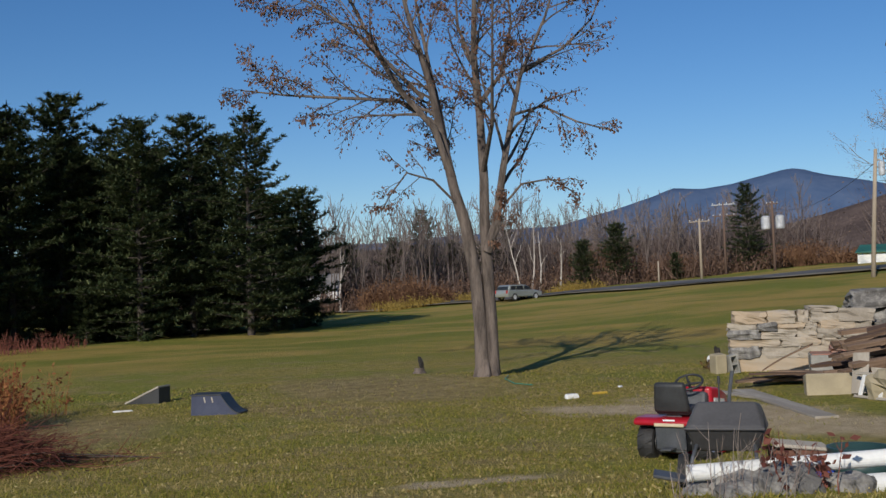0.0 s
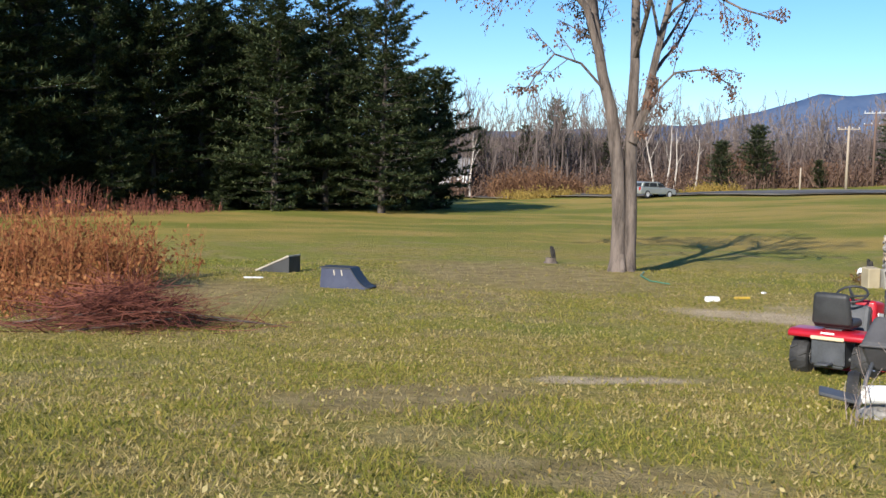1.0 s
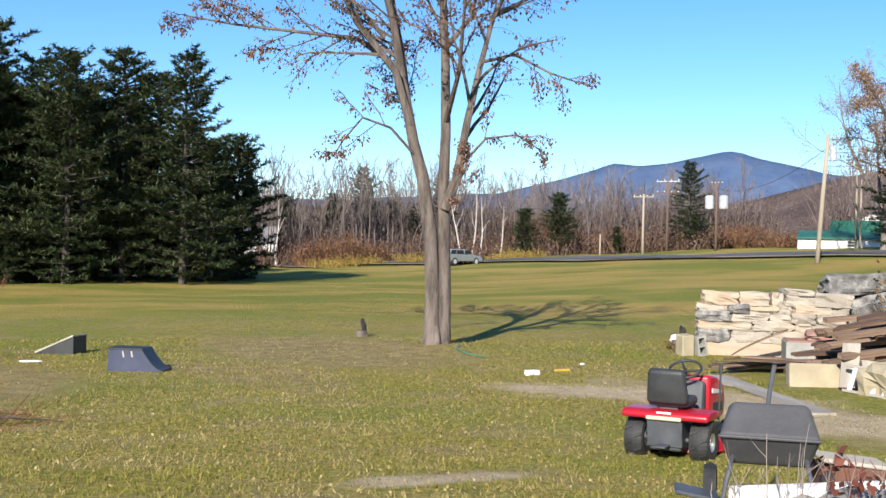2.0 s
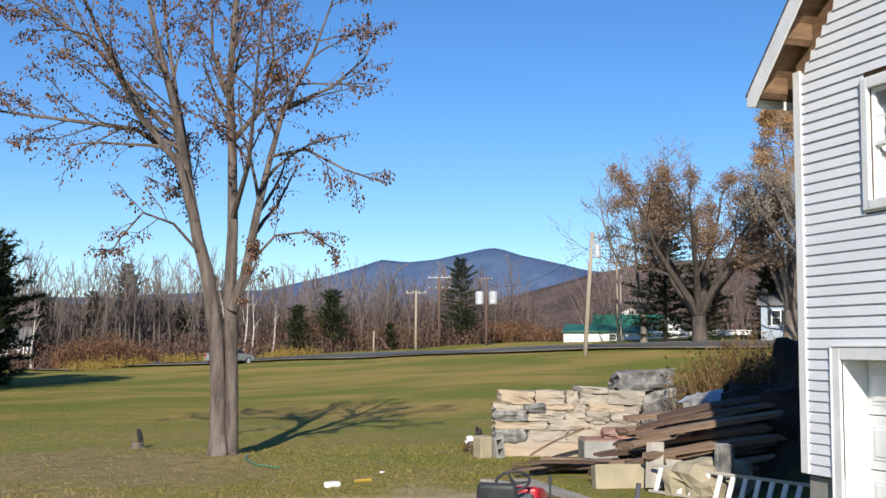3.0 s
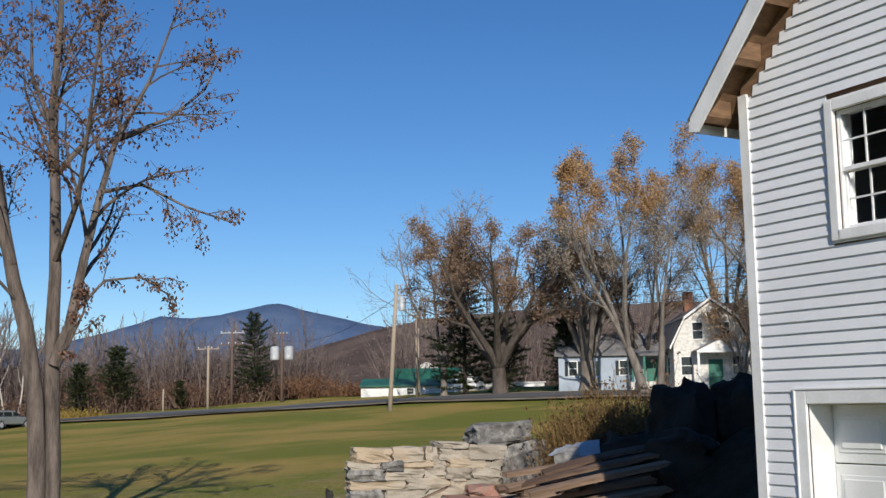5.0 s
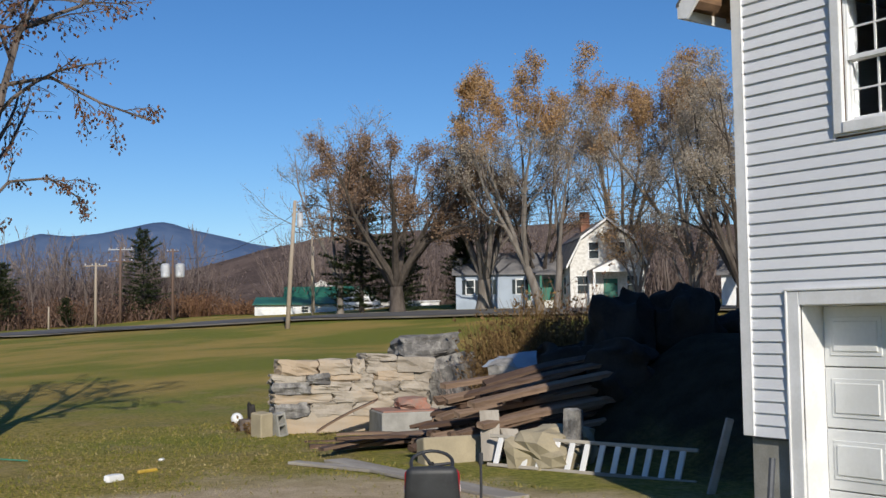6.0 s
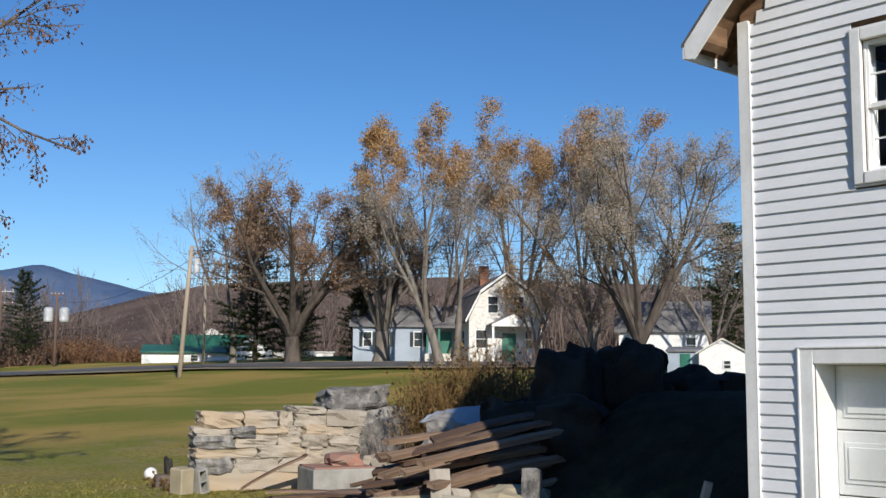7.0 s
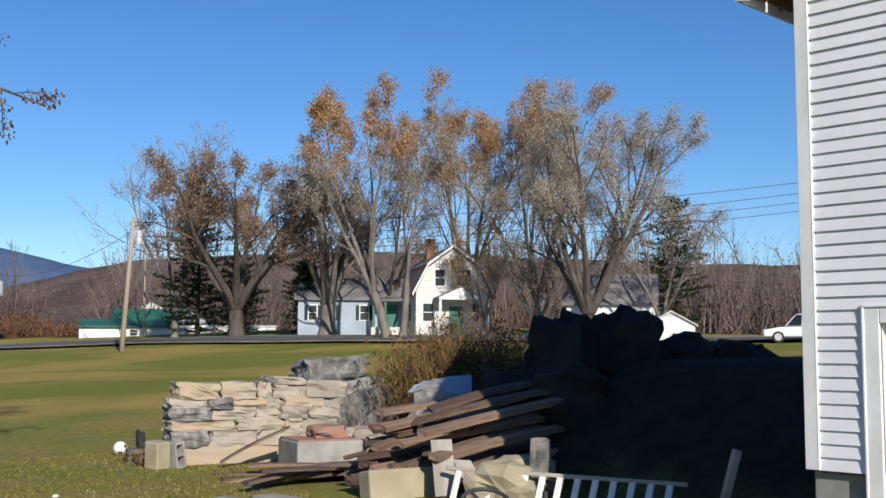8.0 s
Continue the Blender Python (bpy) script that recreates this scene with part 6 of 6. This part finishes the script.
def ramp(x, y, rz, label, w, mat):
    """A plain wedge with a closed back."""
    r = thing("ramp", label, "ramp", pose(x, y, g(x, y), 0, 0, rz))
    part("deck", prism([(-0.42, 0.0), (-0.40, 0.0), (0.36, 0.33), (0.36, 0.36), (0.33, 0.36), (-0.42, 0.03)], w, bevel=0.006), mat, r)
    for s in (-1, 1):
        part("side_cheek", prism([(-0.38, 0.0), (0.36, 0.0), (0.36, 0.325)], 0.03, pose(0, s * (w / 2 - 0.03), 0)), BLACK_PLASTIC, r)
    part("rear_board", block((0.03, w - 0.1, 0.32), (0.345, 0, 0.165)), BLACK_PLASTIC, r)


def curved_ramp(x, y, rz, label, w):
    """A launch ramp with a level top and a hollow run-up, seen from its side."""
    r = thing("ramp", label, "ramp", pose(x, y, g(x, y), 0, 0, rz))
    run = [(-0.14 - 0.34 * f, 0.34 * (1 - f) ** 1.7 + 0.012) for f in (0.0, 0.15, 0.3, 0.45, 0.6, 0.8, 1.0)]
    for s in (-1, 1):
        part("side_cheek", prism([(-0.48, 0.0), (0.42, 0.0), (0.40, 0.352)] + run, 0.03, pose(0, s * (w / 2 - 0.03), 0)), RAMP, r)
    part("deck", prism([(0.43, 0.352)] + run + [(px, pz + 0.022) for px, pz in reversed(run)] + [(0.43, 0.374)], w), BLACK_PLASTIC, r)
    part("rear_board", block((0.03, w - 0.1, 0.33), (0.395, 0, 0.175)), BLACK_PLASTIC, r)
    for px in (0.02, 0.16):
        part("scuff", block((0.022, 0.006, 0.10), (px, w / 2 - 0.014, 0.28), (0, 12, 0)), GREY_WOOD, r)


curved_ramp(-8.0, -8.25, 258, "dark blue toy ramp with pale scuffs on the lawn", 0.5)
ramp(-11.1, -10.0, 70, "grey and black toy ramp on the lawn", 0.5, GREY_WOOD)

# small pale scraps on the grass, garden hose
for x, y, sx, sy, sz, rz in ((-7.1, -1.95, 0.11, 0.24, 0.09, 20), (-9.4, -10.2, 0.10, 0.35, 0.03, 10), (-8.6, -0.7, 0.06, 0.10, 0.03, 50)):
    tagged(part("plastic_scrap", stone((sx, sy, sz), int(rz), 0.1, flat=0.6), PLASTIC_WHITE, m=pose(x, y, g(x, y) + sz * 0.42, 0, 0, rz)), "crumpled white plastic scrap on the grass", "scrap", "plastic scraps")
YELLOW = material("yellow_plastic", (0.55, 0.36, 0.05), (0.45, 0.3, 0.05), 0.5, 4, 30, 0.0)
tagged(part("yellow_scrap", block((0.06, 0.30, 0.05), bevel=0.015), YELLOW, m=pose(-7.5, -1.35, g(-7.5, -1.35) + 0.02, 0, 0, 15)), "small yellow plastic toy piece on the grass", "scrap")
HOSE = material("green_hose", (0.03, 0.20, 0.14), (0.04, 0.26, 0.18), 0.4, 5, 30, 0.0)
geo = Geo()
hp = [(-11.4, -2.45), (-10.9, -2.6), (-10.3, -2.5), (-9.8, -2.2)]
geo.tube([(x, y, g(x, y) + 0.03) for x, y in hp], [0.011] * len(hp), 6)
tagged(part("garden_hose", geo, HOSE, smooth=True), "green garden hose snaking over the grass", "hose")

# ---- brush pile, weeds, shrubs and grass ----
RED_STICK = leaf_material("red_brown_sticks", (0.075, 0.024, 0.018), (0.21, 0.075, 0.05), (0.13, 0.042, 0.03), 0.0)
WEED = leaf_material("orange_dry_weeds", (0.17, 0.05, 0.022), (0.40, 0.19, 0.075), (0.28, 0.10, 0.038), 0.3)
SHRUB_LEAF = leaf_material("olive_brown_shrub_leaves", (0.10, 0.06, 0.025), (0.24, 0.15, 0.06), (0.16, 0.10, 0.04), 0.2)


def brush_pile():
    rng = random.Random(9)
    t = thing("brush_pile", "heap of cut red-brown branches on the lawn", "brush pile", pose(-1.8, -10.25, g(-1.8, -10.25), 0, 0, 20) @ Matrix.Diagonal((0.85, 0.85, 0.75, 1)))
    for bundle in range(9):
        geo = Geo()
        for _ in range(60):
            a = rng.uniform(0, 6.283)
            d = abs(rng.gauss(0, 0.55))
            p = Vector((d * math.cos(a) * 0.9, d * math.sin(a) * 1.5, max(0.02, 0.45 - 0.35 * d + rng.gauss(0, 0.12))))
            way = Vector((rng.gauss(0, 0.5), rng.gauss(0.55, 0.7), rng.gauss(0.03, 0.22)))
            L = rng.uniform(0.5, 1.7)
            pts = wander(p - way.normalized() * L / 2, way, L, 4, rng, 0.12, 0.0)
            pts = [Vector((q.x, q.y, max(0.0, q.z))) for q in pts]
            r = rng.uniform(0.004, 0.012)
            geo.tube(pts, taper(r, r * 0.4, 5), 4)
            for _k in range(2):
                tw = wander(pts[rng.randrange(1, 4)], way + Vector((rng.gauss(0, 0.6), rng.gauss(0, 0.6), rng.gauss(0, 0.5))), L * 0.35, 3, rng, 0.15)
                geo.tube(tw, taper(r * 0.5, 0.002, 4), 3)
        part("branch_tangle", geo, RED_STICK, t)
    geo = Geo()
    for pts in ([(-0.3, -1.6, 0.05), (0.1, -0.6, 0.25), (0.3, 0.6, 0.3), (0.2, 2.3, 0.02)], [(0.5, -0.9, 0.03), (0.2, 0.8, 0.2), (0.1, 2.0, 0.05)]):
        geo.tube(pts, taper(0.022, 0.008, len(pts)), 6)
    part("thick_branch", geo, BARK, t)


brush_pile()


RUST_TALL = leaf_material("brown_sapling", (0.12, 0.07, 0.05), (0.26, 0.16, 0.10), (0.18, 0.11, 0.075), 0.2)


def weed_clump(name, label, category, x, y, rx, ry, h, count, mat, seed, seedheads=True, r=0.006):
    """Dry stalks standing in a patch, with side shoots and seed heads."""
    rng = random.Random(seed)
    t = thing(name, label, category, pose(x, y, 0))
    geo, heads = Geo(), Geo()
    for _ in range(count):
        a, d = rng.uniform(0, 6.283), math.sqrt(rng.random())
        px, py = rx * d * math.cos(a), ry * d * math.sin(a)
        base = Vector((px, py, ground_z(x + px, y + py) - 0.02))
        L = h * rng.uniform(0.4, 1.05) * (1 - 0.35 * d)
        pts = wander(base, (rng.gauss(0, 0.18), rng.gauss(0, 0.18), 1), L, 4, rng, 0.09, 0.0)
        geo.tube(pts, taper(r, r * 0.4, 5), 3)
        for k in range(3):
            i = rng.randrange(1, 4)
            tw = wander(pts[i], (rng.gauss(0, 0.7), rng.gauss(0, 0.7), 0.8), L * 0.3, 2, rng, 0.15)
            geo.tube(tw, taper(r * 0.6, r * 0.25, 3), 3)
            if seedheads:
                for _k in range(2):
                    leaf(heads, tw[-1] + Vector((rng.gauss(0, 0.02), rng.gauss(0, 0.02), rng.gauss(0, 0.03))), rng.uniform(0.05, 0.10), rng, 0.2)
    tagged(part("dry_stalk", geo, mat, t), kind="stuff")
    if heads.f:
        tagged(part("seed_head", heads, mat, t), kind="stuff")
    return t


weed_clump("dry_weeds", "tall orange-brown dry weeds beside the brush pile", "weeds", -6.9, -13.3, 2.2, 1.9, 1.75, 800, WEED, 31, True, 0.008)
weed_clump("dry_weeds", "low reddish weeds round the brush pile", "weeds", -3.9, -12.0, 1.5, 1.3, 0.75, 320, WEED, 32)
weed_clump("thin_sapling_weeds", "thin pale weed stalks on the lawn", "weeds", -9.4, -11.5, 0.45, 0.35, 1.4, 14, WEED, 33)
weed_clump("thin_sapling_weeds", "thin pale weed stalks on the lawn", "weeds", -7.9, -11.9, 0.6, 0.4, 1.3, 16, WEED, 34)
for k, (x, y, h) in enumerate(((-37, -21.5, 2.4), (-39, -19.0, 1.6), (-42, -17.5, 1.3), (-34.5, -23.0, 1.8), (-31, -24.5, 2.0))):
    weed_clump("red_shrub", "dark red leafless shrub before the pines", "shrub", *swing(x, y, 2.4), 1.5, 1.5, h * 0.85, 80, RED_STICK, 40 + k, False, 0.016)
weed_clump("rust_shrub", "dry rust-leaved weed standing by the pipes", "weeds", *near(3.95, -3.75), 0.3, 0.30, 0.75, 12, RED_STICK, 51)
weed_clump("thin_brambles", "thin grey bramble canes over the rocks", "brambles", *near(3.9, -4.2), 0.4, 0.5, 0.62, 34, TWIG, 52, False, 0.004)
weed_clump("bank_shrub", "olive-brown bushy shrub on the stony bank", "shrub", -9.1, 6.9, 1.3, 1.3, 2.6, 1100, SHRUB_LEAF, 53, True, 0.010)
weed_clump("bank_shrub", "olive-brown bushy shrub on the stony bank", "shrub", -7.8, 6.9, 0.9, 0.9, 2.15, 520, SHRUB_LEAF, 54, True, 0.010)
weed_clump("bank_sapling", "thin brown bare sapling shrub above the bank", "shrub", -9.0, 8.2, 1.5, 1.2, 3.1, 90, RUST_TALL, 57, True, 0.012)
weed_clump("wall_vines", "grey dead vines hanging on granite blocks", "vines", -9.7, 5.65, 0.4, 0.6, 1.4, 90, TWIG, 55, False, 0.006)
weed_clump("wall_weeds", "dry weeds round the stump and wall foot", "weeds", -11.3, 2.1, 0.4, 0.35, 0.35, 36, SHRUB_LEAF, 56, True, 0.004)


# grass blades, denser near the walker's way
GRASS = leaf_material("grass_blades", (0.135, 0.155, 0.022), (0.43, 0.34, 0.09), (0.25, 0.24, 0.042), 0.4)
STRAW = leaf_material("straw_blades", (0.24, 0.18, 0.07), (0.54, 0.43, 0.20), (0.38, 0.30, 0.12), 0.35)


BARE = [(-3.0, 0.2, 3.6, 1.1, 0.35), (-4.8, -1.6, 1.6, 0.65, 0.9), (-11.5, -5.0, 4.0, 2.4, 0.4), (-6.2, -10.5, 2.8, 1.8, 0.3), (1.75, -4.6, 1.1, 0.35, 2.15), (3.8, -6.5, 1.2, 0.6, -0.8), (6.5, -5.4, 0.9, 0.4, 1.4)]


def grass():
    rng = random.Random(66)
    kinds = [Geo(), Geo()]
    for n in range(190000):
        d = 3.9 + 23 * rng.random() ** 1.45
        a = radians(rng.uniform(126, 212))
        x, y = 12.3 + d * math.cos(a), -6.0 + d * math.sin(a)
        bare = any(((x - bx) * math.cos(bt) + (y - by) * math.sin(bt)) ** 2 / rx ** 2 + ((y - by) * math.cos(bt) - (x - bx) * math.sin(bt)) ** 2 / ry ** 2 < 1 for bx, by, rx, ry, bt in BARE)
        if bare and rng.random() < 0.85 or (x > -8.0 and y > 1.5) or (x > -1.6 and y > -0.1):
            continue
        tuft = noise.noise(Vector((x * 0.8, y * 0.8, 2))) + 0.6 * noise.noise(Vector((x * 2.9, y * 2.9, 5)))
        if tuft < -0.42 and rng.random() < 0.7:
            continue
        z = ground_fine(x, y)
        h = rng.uniform(0.018, 0.052) * (1.25 if tuft > 0.25 else 1)
        w = rng.uniform(0.002, 0.005) * (1 + d / 11)
        t = rng.uniform(0, 6.283)
        s = Vector((math.cos(t), math.sin(t), 0)) * w
        lean = Vector((rng.gauss(0, 0.7), rng.gauss(0, 0.7), 0)) * h
        p = Vector((x, y, z - 0.005))
        dry = tuft + rng.gauss(0, 0.22) < -0.16
        kinds[1 if dry else 0].tri(tuple(p - s), tuple(p + s), tuple(p + lean + Vector((0, 0, h))))
    tagged(part("grass", kinds[0], GRASS), "short green lawn grass in uneven tufts", "grass", kind="stuff")
    tagged(part("dry_grass", kinds[1], STRAW), "straw-coloured dry grass in thin patches", "grass", kind="stuff")
    fallen = Geo()
    for _ in range(5000):
        d = 4.0 + 19 * rng.random() ** 1.3
        a = radians(rng.uniform(126, 212))
        x, y = 12.3 + d * math.cos(a), -6.0 + d * math.sin(a)
        if y > -0.5 and x > -9:
            continue
        leaf(fallen, Vector((x, y, ground_fine(x, y) + 0.03)), rng.uniform(0.02, 0.042), rng, -0.2)
    tagged(part("fallen_leaves", fallen, FALLEN, None), "yellow-tan fallen leaves on the lawn", "leaves", kind="stuff")


FALLEN = leaf_material("fallen_leaves", (0.30, 0.20, 0.07), (0.50, 0.42, 0.20), (0.38, 0.30, 0.12), 0.2)
grass()
